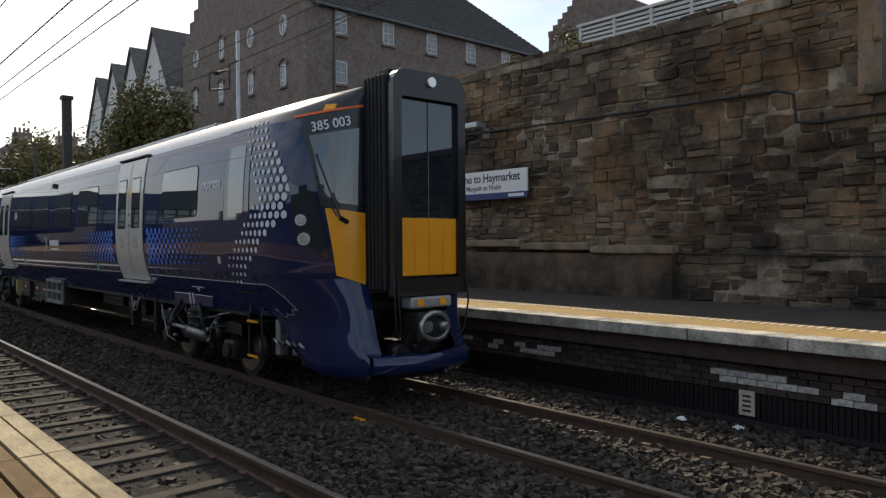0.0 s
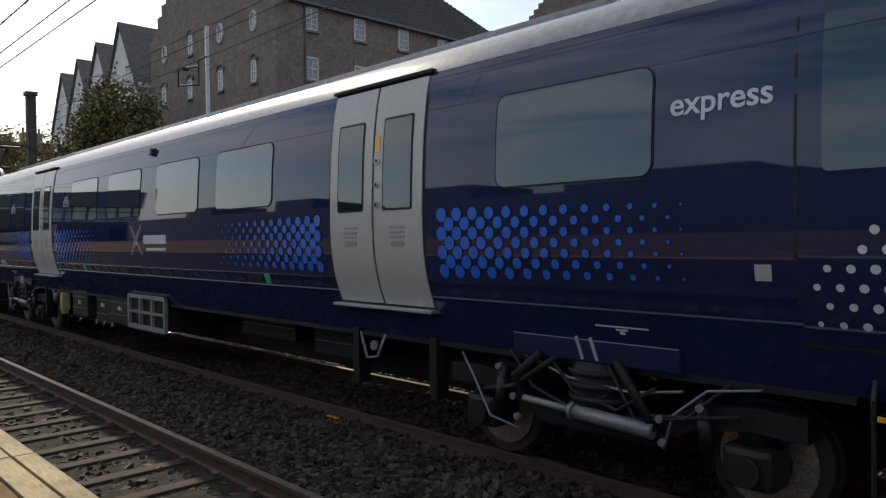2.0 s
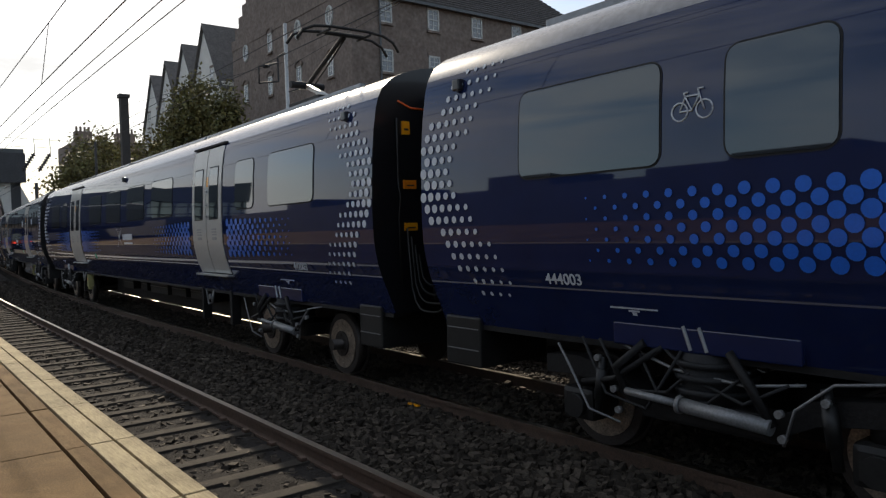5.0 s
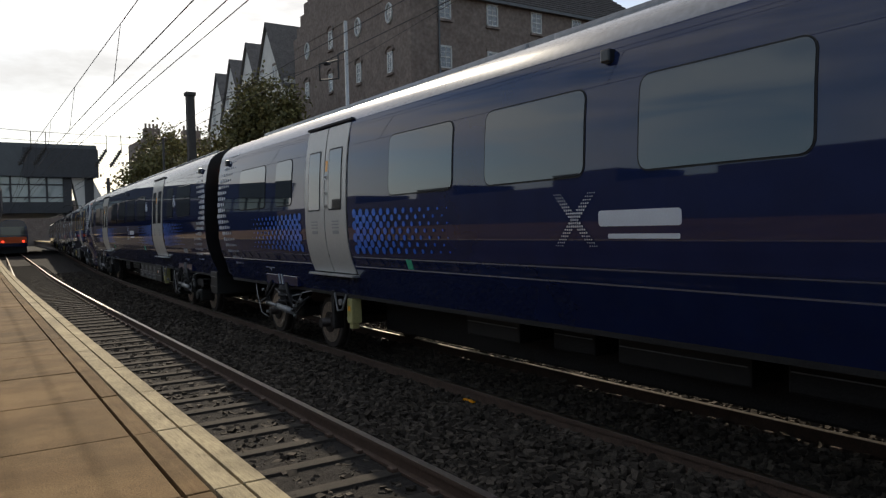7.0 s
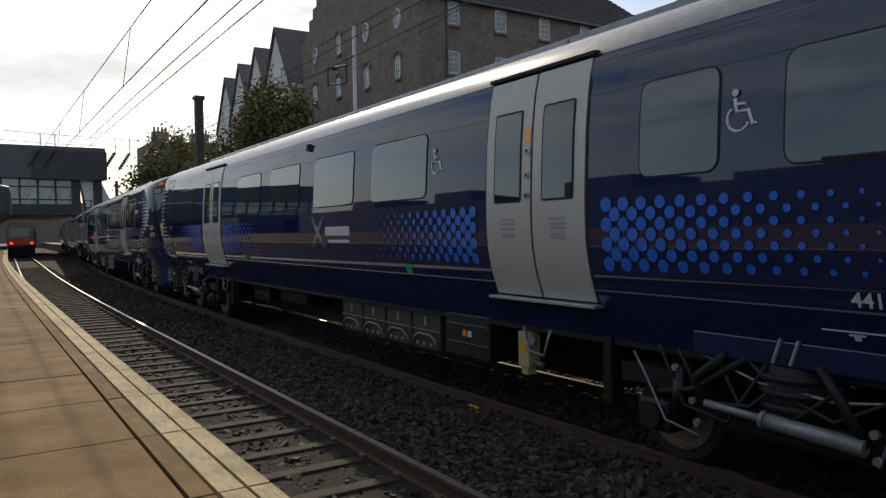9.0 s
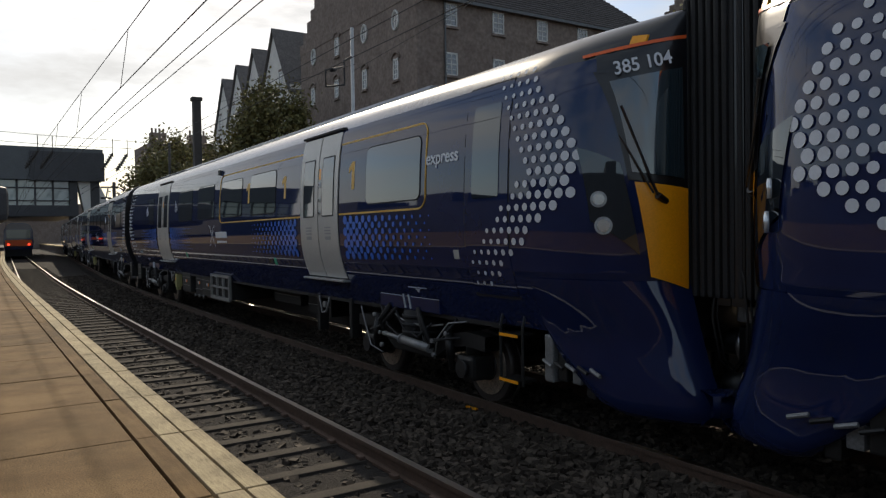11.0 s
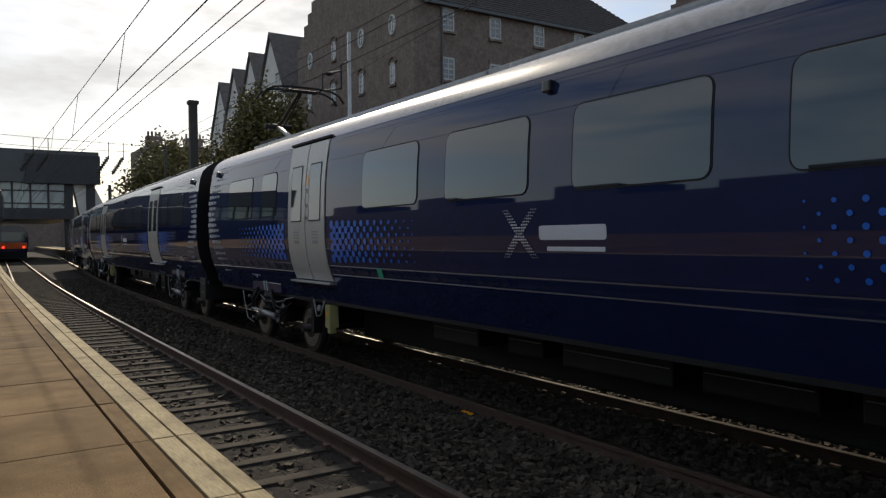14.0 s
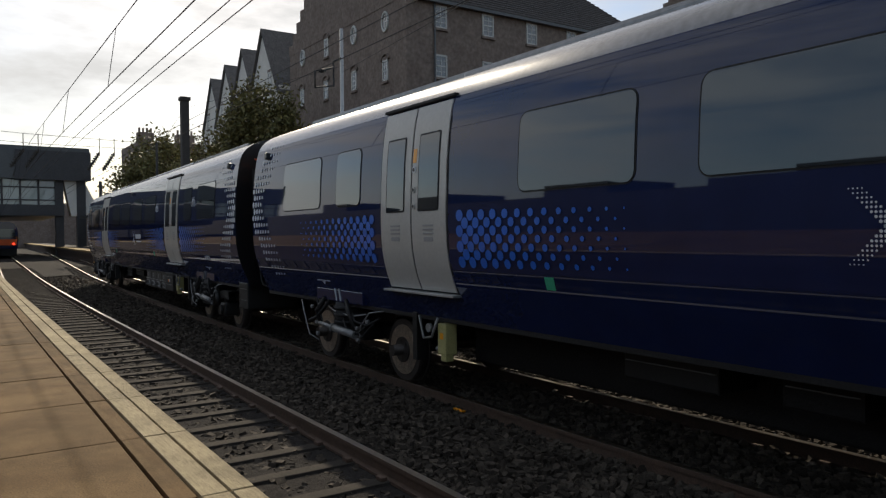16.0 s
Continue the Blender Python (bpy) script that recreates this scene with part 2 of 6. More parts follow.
for k in ("navy", "cabglass", "glass"):                 # hard bright clear coat
    M[k].node_tree.nodes["Principled BSDF"].inputs["Coat IOR"].default_value = 1.6
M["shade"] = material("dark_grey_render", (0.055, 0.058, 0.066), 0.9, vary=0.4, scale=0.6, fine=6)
M["lens"] = material("clear_lens", (0.75, 0.78, 0.8), 0.06, vary=0.1, metal=0.5, coat=1.0)


# ---------------------------------------------------------------- mesh helpers
def bend(y, k, k3):
    e = min(max(y, -30.0), 45.0)
    base = k * e * e / 2 + (k3 * e ** 3 if e > 0 else 0)
    return base + (y - e) * (k * e + (3 * k3 * e * e if e > 0 else 0))


def cx(y):
    """Sideways drift of the near track and platforms at y metres along them."""
    return bend(y, 0.000231, 0.00000414)


def tx(y):
    """The same for the train's own track, which bends a little more."""
    return bend(y, 0.000368, 0.00000876)


def box(bm, x0, x1, y0, y1, z0, z1, bevel=0.0):
    vs = [bm.verts.new(p) for p in ((x0, y0, z0), (x1, y0, z0), (x1, y1, z0), (x0, y1, z0),
                                    (x0, y0, z1), (x1, y0, z1), (x1, y1, z1), (x0, y1, z1))]
    fs = [bm.faces.new([vs[i] for i in q]) for q in ((0, 3, 2, 1), (4, 5, 6, 7), (0, 1, 5, 4), (1, 2, 6, 5), (2, 3, 7, 6), (3, 0, 4, 7))]
    if bevel:
        es = {e for f in fs for e in f.edges}
        bmesh.ops.bevel(bm, geom=list(es), offset=bevel, segments=2, affect="EDGES", profile=0.6)
    return vs


def tube(bm, a, b, r, n=8, r2=None, caps=True):
    a, b = Vector(a), Vector(b)
    q = (b - a).to_track_quat("Z", "Y")
    ring = []
    for p, rr in ((a, r), (b, r if r2 is None else r2)):
        ring.append([bm.verts.new(p + q @ Vector((math.cos(i * math.tau / n) * rr, math.sin(i * math.tau / n) * rr, 0))) for i in range(n)])
    for i in range(n):
        f = bm.faces.new((ring[0][i], ring[0][(i + 1) % n], ring[1][(i + 1) % n], ring[1][i]))
        f.smooth = n > 8
    if caps:
        bm.faces.new(ring[0][::-1])
        bm.faces.new(ring[1])


def chain(bm, pts, r, n=6):
    """One bent round bar through the points."""
    pts = [Vector(p) for p in pts]
    rings, ref = [], None
    for i, p in enumerate(pts):
        d = (pts[min(i + 1, len(pts) - 1)] - pts[max(i - 1, 0)]).normalized()
        if ref is None:
            ref = Vector((0, 0, 1)) if abs(d.z) < 0.9 else Vector((1, 0, 0))
        side = d.cross(ref).normalized()
        up = side.cross(d).normalized()
        ref = up
        rings.append([bm.verts.new(p + side * (math.cos(k * math.tau / n) * r) + up * (math.sin(k * math.tau / n) * r)) for k in range(n)])
    for a, b in zip(rings, rings[1:]):
        for k in range(n):
            f = bm.faces.new((a[k], a[(k + 1) % n], b[(k + 1) % n], b[k]))
            f.smooth = True
    bm.faces.new(rings[0][::-1])
    bm.faces.new(rings[-1])


def loft(bm, sections, closed=False, smooth=True):
    """Skin between rows of points."""
    rows = [[bm.verts.new(p) for p in s] for s in sections]
    for a, b in zip(rows, rows[1:]):
        k = len(a)
        for i in range(k if closed else k - 1):
            j = (i + 1) % k
            f = bm.faces.new((a[i], a[j], b[j], b[i]))
            f.smooth = smooth
    return rows


def part(name, bm, mat, parent=None, label="", kind="", normals=True):
    me = bpy.data.meshes.new(name)
    if normals:
        bmesh.ops.recalc_face_normals(bm, faces=bm.faces)
    bm.to_mesh(me)
    bm.free()
    me.materials.append(M[mat])
    ob = new(name, me)
    ob.parent = parent
    return tagged(ob, label, kind=kind)


def thing(name, label, category, group="", kind=""):
    return tagged(new(name), label, category, group, kind)


def text_mesh(name, body, size, mat, m, parent=None, extrude=0.002, label=""):
    cu = bpy.data.curves.new(name, "FONT")
    cu.body, cu.size, cu.extrude, cu.align_x = body, size, extrude, "LEFT"
    cu.offset = 0.014 * size
    tmp = new(name, cu)
    bpy.context.view_layer.update()
    me = bpy.data.meshes.new_from_object(tmp.evaluated_get(bpy.context.evaluated_depsgraph_get()))
    bpy.data.objects.remove(tmp)
    me.materials.clear()
    me.materials.append(M[mat])
    ob = new(name, me)
    ob.matrix_basis = m
    ob.parent = parent
    return tagged(ob, label)


SIDE = Matrix(((0, 0, -1, 0), (-1, 0, 0, 0), (0, 1, 0, 0), (0, 0, 0, 1)))   # lettering on a face that looks to -X


def side_at(x, y, z, sx=1.0):
    return Matrix.Translation((x, y, z)) @ SIDE @ Matrix.Diagonal((sx, 1, 1, 1))


# ---------------------------------------------------------------- ground, tracks
E2 = 2.094                    # far rail of the near track
NEAR_C = E2 - 0.7525          # centre of the near track
TC = 4.770                    # centre of the train's track
FAR_EDGE = 6.73               # edge of the far platform
PLAT = 0.927
Y_LO, Y_HI = -60, 190
YS = [Y_LO, -40, -20, -8] + list(range(0, 48, 3)) + [50, 60, 80, 110, 150, Y_HI]


def ribbon(name, x0, x1, z0, z1, mat, parent=None, label="", ys=YS, kind="", drift=cx):
    """A slab that follows the curve of the tracks."""
    bm = bmesh.new()
    loft(bm, [[(x0 + drift(y), y, z0), (x1 + drift(y), y, z0), (x1 + drift(y), y, z1), (x0 + drift(y), y, z1)] for y in ys], closed=True, smooth=False)
    bm.verts.ensure_lookup_table()
    n = len(bm.verts)
    bm.faces.new([bm.verts[i] for i in range(4)])
    bm.faces.new([bm.verts[n - 4 + i] for i in range(4)])
    return part(name, bm, mat, parent, label, kind)


bm = bmesh.new()
box(bm, -700, 700, -500, 1500, -1.2, -0.24)
ground = tagged(part("ground", bm, "ground"), "dark stony ground under the railway", "ground", kind="structure")
bed = tagged(ribbon("track_bed", -0.4, 8.2, -0.5, -0.16, "ground"), "dark bed of crushed stone below the tracks", "track bed", kind="structure")


def rail(x, drift):
    t = tagged(ribbon("rail", x - 0.07, x + 0.07, -0.155, -0.13, "rail", drift=drift), "rusty steel running rail with a polished head", "rail", "rails", "structure")
    ribbon("rail_web", x - 0.012, x + 0.012, -0.13, -0.04, "rail", t, drift=drift)
    ribbon("rail_head", x - 0.036, x + 0.036, -0.04, -0.004, "rail", t, drift=drift)
    ribbon("running_surface", x - 0.032, x + 0.032, -0.004, 0.0, "railtop", t, "bright polished steel strip", drift=drift)


for x, drift in ((NEAR_C - 0.7525, cx), (E2, cx), (TC - 0.7525, tx), (TC + 0.7525, tx)):
    rail(x, drift)
sleeper = None
for c, drift in ((NEAR_C, cx), (TC, tx)):
    y = -3.0
    while y < 60:
        if sleeper is None:
            bm = bmesh.new()
            box(bm, -1.25, 1.25, -0.13, 0.13, -0.30, -0.135, 0.015)
            for v in bm.verts:                             # flanks taper to a narrow top
                if v.co.z > -0.2:
                    v.co.y *= 0.62
            sleeper = thing("sleeper", "weathered concrete sleeper bedded in ballast", "sleeper", "sleepers", "structure")
            part("sleeper_block", bm, "concrete", sleeper)
            for sx in (-0.7525, 0.7525):
                for dx in (-0.11, 0.11):
                    bm = bmesh.new()
                    box(bm, sx + dx - 0.03, sx + dx + 0.03, -0.05, 0.05, -0.137, -0.10, 0.01)
                    part("rail_clip", bm, "rail", sleeper)
            sleeper.matrix_basis = pose(c + drift(y), y, 0)
        else:
            copy_thing(sleeper, pose(c + drift(y), y, 0))
        y += 0.65


def stones(name, regions, size, seed, mat="ballast"):
    """Loose crushed stone: one sheet of small, angular blocks."""
    rng = np.random.default_rng(seed)
    cube = np.array([(-1, -1, -1), (1, -1, -1), (1, 1, -1), (-1, 1, -1), (-1, -1, 1), (1, -1, 1), (1, 1, 1), (-1, 1, 1)], float) * 0.5
    quads = np.array([(0, 3, 2, 1), (4, 5, 6, 7), (0, 1, 5, 4), (1, 2, 6, 5), (2, 3, 7, 6), (3, 0, 4, 7)])
    V, F, base = [], [], 0
    for x0, x1, y0, y1, z, per in regions:
        n = int((x1 - x0) * (y1 - y0) * per)
        px, py = rng.uniform(x0, x1, n), rng.uniform(y0, y1, n)
        s = size * rng.uniform(0.6, 1.45, (n, 1, 1)) * rng.uniform(0.6, 1.2, (n, 1, 3))
        pts = cube[None] * s * rng.uniform(0.65, 1.2, (n, 8, 1))
        a, b = rng.uniform(0, 6.28, n), rng.normal(0, 0.5, n)
        ca, sa, cb, sb = np.cos(a), np.sin(a), np.cos(b), np.sin(b)
        X, Y, Z = pts[..., 0], pts[..., 1], pts[..., 2]
        Y, Z = Y * cb[:, None] - Z * sb[:, None], Y * sb[:, None] + Z * cb[:, None]
        X, Y = X * ca[:, None] - Y * sa[:, None], X * sa[:, None] + Y * ca[:, None]
        drift = np.array([cx(v) for v in py])
        zz = z + rng.normal(0, 0.014, n)
        V.append(np.stack([X + (px + drift)[:, None], Y + py[:, None], Z + zz[:, None]], -1).reshape(-1, 3))
        F.append((quads[None] + (np.arange(n) * 8 + base)[:, None, None]).reshape(-1, 4))
        base += n * 8
    me = bpy.data.meshes.new(name)
    me.from_pydata(np.concatenate(V).tolist(), [], np.concatenate(F).tolist())
    me.materials.append(M[mat])
    return tagged(new(name, me), "dark grey crushed-stone ballast lying between the rails", "ballast", kind="stuff")


stones("ballast", [(2.2, 3.95, -3, 16, -0.13, 520), (2.2, 3.95, 16, 45, -0.13, 170),
                   (0.05, 2.02, -3, 16, -0.20, 420), (0.05, 2.02, 16, 45, -0.20, 170),
                   (4.1, 5.45, -3, 16, -0.15, 420), (5.58, 7.0, -3, 16, -0.14, 420), (4.1, 7.0, 16, 40, -0.15, 90)], 0.055, 3)

# ---------------------------------------------------------------- near platform
near = thing("platform_near", "sunlit brown paved platform with a worn cream edge", "platform", kind="structure")
ribbon("platform_body", -9.0, -0.02, -0.5, PLAT - 0.05, "brickdark", near)
JOINTS = [-7.58 + 1.05 * i for i in range(80)]
bm = bmesh.new()
box(bm, -0.5, 0.5, -0.5, 0.5, -0.05, 0.0, 0.006)
slab_mesh = bpy.data.meshes.new("paving_slab")
bm.to_mesh(slab_mesh)
bm.free()


def slabs(x0, x1, mat, name, gap=0.012, zt=PLAT, y1=77):
    me = slab_mesh.copy()
    me.materials.append(M[mat])
    for i, j in enumerate(JOINTS[:-1]):
        if j > y1:
            break
        o = new(name, me)
        ym = (j + JOINTS[i + 1]) / 2
        slope = (cx(ym + 0.5) - cx(ym - 0.5))
        o.matrix_basis = pose((x0 + x1) / 2 + cx(ym), ym, zt + random.uniform(-0.002, 0.002), 0, 0, -math.degrees(math.atan(slope))) @ Matrix.Diagonal((x1 - x0 - gap, JOINTS[i + 1] - j - gap, 1, 1))
        o.parent = near


slabs(-0.105, 0.0, "coping", "edge_strip")
slabs(-0.225, -0.107, "coping", "edge_strip", zt=PLAT)
slabs(-0.335, -0.229, "paving", "paving_strip")
slabs(-1.5, -0.339, "paving", "paving_slab")
slabs(-2.7, -1.502, "paving", "paving_slab")
slabs(-3.9, -2.702, "paving", "paving_slab")
ribbon("platform_surface", -9.0, -3.9, PLAT - 0.05, PLAT, "paving", near)

# ---------------------------------------------------------------- far platform
far = thing("platform_far", "far platform with white-edged coping and wall shade painted on top", "platform", kind="structure")
ribbon("platform_body", FAR_EDGE + 0.30, 10.42, -0.5, PLAT - 0.14, "brickdark", far)
# shade beside the wall is painted as a dark band, the sunlit part as buff
ribbon("wall_shade_band", FAR_EDGE + 1.28, 10.42, PLAT - 0.14, PLAT, "wallshade", far)
ribbon("buff_strip", FAR_EDGE + 0.10, FAR_EDGE + 1.28, PLAT - 0.14, PLAT, "tactile", far, "sunlit buff paving")
bm = bmesh.new()
y = -4.0
while y < 20:
    box(bm, FAR_EDGE + 1.0 + cx(y), FAR_EDGE + 1.2 + cx(y), y, y + 0.045, PLAT, PLAT + 0.006)
    y += 0.11
part("tactile_bars", bm, "stud", far, "pale raised tactile bars", "stuff")
y = -6.0
while y < 24:
    ln = random.uniform(1.1, 1.5)
    bm = bmesh.new()
    box(bm, FAR_EDGE - 0.02 + cx(y), FAR_EDGE + 0.34 + cx(y), y, y + ln - 0.014, PLAT - 0.135, PLAT + 0.004, 0.012)
    part("coping_stone", bm, "farcoping", far, "chipped white-painted coping stone")
    y += ln
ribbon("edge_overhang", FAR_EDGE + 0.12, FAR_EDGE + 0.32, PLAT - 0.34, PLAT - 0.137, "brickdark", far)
bm = bmesh.new()
y = -2.0
while y < 16:
    box(bm, FAR_EDGE + 0.245 + cx(y), FAR_EDGE + 0.30 + cx(y), y, y + 0.05, -0.15, 0.23)
    y += 0.062
part("ribbed_panel", bm, "under", far, "dark ribbed panels along the platform wall", "stuff")
ribbon("cable_pipe", FAR_EDGE + 0.13, FAR_EDGE + 0.18, -0.10, -0.05, "rubber", far, ys=[-3] + list(range(0, 24, 3)))
brick = bpy.data.meshes.new("brick")
bm = bmesh.new()
box(bm, -0.03, 0.03, -0.105, 0.105, -0.034, 0.034, 0.004)
bm.to_mesh(brick)
bm.free()
brick.materials.append(M["brickdark"])
brick_white = brick.copy()
brick_white.materials[0] = M["brickwhite"]
WHITE_RUNS = ((2.2, 3.2, 0, 2), (3.35, 4.2, 1, 3), (6.6, 7.9, 1, 3), (8.4, 8.8, 2, 4), (1.2, 1.9, 0, 2))
for row in range(6):
    y = 0.2 + (row % 2) * 0.11
    while y < 10.8:
        white = any(a < y < b and lo <= row < hi for a, b, lo, hi in WHITE_RUNS) and random.random() < 0.78
        o = new("brick", brick_white if white else brick)
        o.matrix_basis = pose(FAR_EDGE + 0.285 + cx(y) + random.uniform(-0.004, 0.003), y, 0.275 + row * 0.077)
        o.parent = far
        y += 0.222

# ---------------------------------------------------------------- stone wall
WX, WTOP = 10.40, 5.62
wall = thing("wall_stone", "tall weathered brown rubble-stone retaining wall", "wall", kind="structure")
bm = bmesh.new()
box(bm, WX + 0.025, WX + 0.4, -12, 3.75, -0.4, 4.0)
part("low_wall", bm, "mortar", wall)
bm = bmesh.new()
box(bm, WX + 0.025, WX + 0.4, 3.75, 46, -0.4, WTOP - 0.12)
part("wall_core", bm, "mortar", wall)
unit_stones = []
for i in range(14):
    bm = bmesh.new()
    box(bm, -0.5, 0.5, -0.5, 0.5, -0.5, 0.5)
    bmesh.ops.bevel(bm, geom=list(bm.edges), offset=0.10, segments=1, affect="EDGES")
    for v in bm.verts:
        v.co += Vector((random.uniform(-0.12, 0.12), random.uniform(-0.035, 0.035), random.uniform(-0.05, 0.05)))
    me = bpy.data.meshes.new("wall_stone_block")
    bm.to_mesh(me)
    bm.free()
    me.materials.append(M["stone"])
    unit_stones.append(me)
jv, jf = [], []
laid = 0


def lay(y, z, ln, h):
    """One wall stone, slightly askew."""
    global laid
    if y + ln / 2 < 3.75 and z > 3.85:
        return
    me = random.choice(unit_stones)
    dep = random.uniform(0.10, 0.2)
    m = Matrix.Translation((WX + 0.07 + random.uniform(-0.02, 0.02), y + ln / 2, z + h / 2)) @ pose(0, 0, 0, random.uniform(-3, 3), random.uniform(-3, 3), random.uniform(-3, 3)) @ Matrix.Diagonal((dep, ln - 0.018, h - 0.016, 1))
    if 3.6 < y < 12.0 and 2.5 < z < 5.0 and laid < 300:
        o = new("stone", me)
        o.matrix_basis = m
        o.parent = wall
        laid += 1
    else:
        b0 = len(jv)
        jv.extend(tuple(m @ v.co) for v in me.vertices)
        jf.extend(tuple(b0 + i for i in p.vertices) for p in me.polygons)


z = PLAT - 0.02
while z < WTOP - 0.02:
    big = 2.9 < z < 4.9
    h = random.uniform(0.24, 0.36) if big else random.uniform(0.16, 0.27)
    y = -1.0 + random.uniform(-0.3, 0)
    while y < 14.5:
        ln = random.uniform(0.8, 2.3) * h + 0.06
        wob = 0.03 * math.sin(y * 1.7 + z * 3)
        if big and y > 9.0 or random.random() < (0.35 if big else 0.5):      # two thin stones in place of one
            k = random.uniform(0.35, 0.65)
            lay(y, z + wob, ln, h * k)
            cut = random.uniform(0.3, 0.7)
            if ln > 0.4:
                lay(y, z + wob + h * k, ln * cut, h * (1 - k))
                lay(y + ln * cut, z + wob + h * k, ln * (1 - cut), h * (1 - k))
            else:
                lay(y, z + wob + h * k, ln, h * (1 - k))
        else:
            lay(y, z + wob, ln, h)
        y += ln
    z += h
me = bpy.data.meshes.new("stones")
me.from_pydata(jv, [], jf)
me.materials.append(M["stonejoin"])
o = new("stones", me)
o.parent = wall
tagged(o, "small rubble stones of the wall", kind="stuff")
# coping, ledge, pipe and buttress of the wall
for i in range(16):
    bm = bmesh.new()
    y0 = 3.7 + i * 1.1
    box(bm, WX - 0.03, WX + 0.42, y0, y0 + 1.08, WTOP - 0.11, WTOP + random.uniform(0.02, 0.07), 0.03)
    part("wall_cap", bm, "mortar", wall, "rough dark cap stone")
for i in range(3):
    bm = bmesh.new()
    y0 = 6.7 + i * 1.75
    box(bm, WX - 0.22, WX + 0.06, y0, y0 + 1.73, 1.72 + i * 0.06, 1.86 + i * 0.06, 0.02)
    part("ledge_stone", bm, "ledge", wall, "pale sandstone ledge")
bm = bmesh.new()
box(bm, WX - 0.15, WX + 0.05, 6.75, 14.5, PLAT, 1.72)
part("plinth", bm, "stonejoin", wall, "dark projecting plinth")
bm = bmesh.new()
box(bm, WX - 0.12, WX + 0.3, -12, 3.75, 3.98, 4.14, 0.03)
part("low_wall_cap", bm, "mortar", wall)
bm = bmesh.new()
box(bm, WX - 0.06, WX + 0.38, 3.66, 3.86, 4.0, WTOP + 1.2, 0.04)
part("wall_end_pier", bm, "stonejoin", wall, "stepped stone pier at the wall's end")
cable = thing("cable_pipe", "thin dark cable pipe fixed along the stone wall", "pipe")
bm = bmesh.new()
chain(bm, [(WX - 0.05, 14, 4.40), (WX - 0.05, 8.5, 4.28), (WX - 0.05, 5.0, 4.24), (WX - 0.05, 4.75, 4.15), (WX - 0.05, 4.7, 3.72), (WX - 0.05, 4.4, 3.68), (WX - 0.05, 1.0, 3.74)], 0.022, 8)
part("pipe_run", bm, "rubber", cable)
cable2 = thing("cable_pipe", "thin dark cable running low along the stone wall", "pipe")
bm = bmesh.new()
chain(bm, [(WX - 0.06, 6.7, 1.72), (WX - 0.06, 4.0, 1.70), (WX - 0.06, -1.0, 1.72)], 0.014, 6)
part("pipe_run", bm, "rubber", cable2)

sign = thing("station_sign", "white and navy station welcome sign on the stone wall", "sign")
bm = bmesh.new()
box(bm, WX - 0.16, WX - 0.12, 10.03, 12.75, 2.86, 3.47, 0.008)
part("sign_panel", bm, "signwhite", sign)
bm = bmesh.new()
box(bm, WX - 0.165, WX - 0.119, 10.028, 12.752, 2.855, 2.99)
part("sign_band", bm, "signblue", sign, "navy band along the sign's foot")
for yy in (10.4, 12.3):
    bm = bmesh.new()
    box(bm, WX - 0.12, WX + 0.02, yy, yy + 0.06, 2.9, 3.4)
    part("sign_bracket", bm, "galv", sign)
text_mesh("lettering", "Welcome to Haymarket", 0.255, "ink", side_at(WX - 0.162, 12.62, 3.235, 0.95), sign)
text_mesh("lettering", "F\u00e0ilte gu Margadh an Fhe\u00f2ir", 0.15, "cladding", side_at(WX - 0.162, 12.35, 3.06, 0.95), sign)
bm = bmesh.new()
box(bm, WX - 0.168, WX - 0.164, 10.12, 10.55, 2.89, 2.955)
part("logo_bar", bm, "signwhite", sign, "small white logo shape")

wlamp = thing("wall_lamp", "small floodlight on a bracket on the stone wall", "lamp")
bm = bmesh.new()
box(bm, WX - 0.55, WX - 0.25, 11.1, 11.5, 4.38, 4.5, 0.03)
part("lamp_head", bm, "galv", wlamp)
bm = bmesh.new()
tube(bm, (WX + 0.05, 11.3, 4.30), (WX - 0.4, 11.3, 4.40), 0.025)
box(bm, WX - 0.05, WX + 0.03, 11.2, 11.4, 4.2, 4.42)
part("lamp_bracket", bm, "cladding", wlamp)

vent = thing("wall_drain", "dark round drain hole in the stone wall", "drain")
bm = bmesh.new()
tube(bm, (WX - 0.06, 10.42, 2.58), (WX + 0.02, 10.42, 2.58), 0.085, 16)
part("drain_pipe", bm, "rubber", vent)
plate = thing("wall_plate", "small pale notice plate on the platform face", "plate")
bm = bmesh.new()
box(bm, FAR_EDGE + 0.225, FAR_EDGE + 0.24, 3.76, 3.94, -0.02, 0.26, 0.003)
part("plate_board", bm, "stud", plate)
for i in range(4):
    bm = bmesh.new()
    box(bm, FAR_EDGE + 0.221, FAR_EDGE + 0.226, 3.80, 3.90, 0.02 + i * 0.055, 0.045 + i * 0.055)
    part("print_bar", bm, "ink", plate)
for (x, y, s) in ((6.5, 4.38, 1.0), (6.62, 3.78, 0.8)):
    o = thing("litter", "crumpled pale paper litter lying on the ballast", "litter", "litter")
    bm = bmesh.new()
    bmesh.ops.create_grid(bm, x_segments=5, y_segments=5, size=0.06 * s)
    for v in bm.verts:
        v.co.z += random.uniform(0, 0.05) * s
    part("paper", bm, "signwhite", o)
    o.location = (x, y, -0.10)
mark = thing("paint_mark", "bright yellow paint mark on the ballast beside the rail", "mark")
bm = bmesh.new()
box(bm, -0.02, 0.02, -0.1, 0.1, 0, 0.02, 0.005)
part("painted_stone", bm, "yellow", mark)
mark.location = (3.86, 6.95, -0.10)

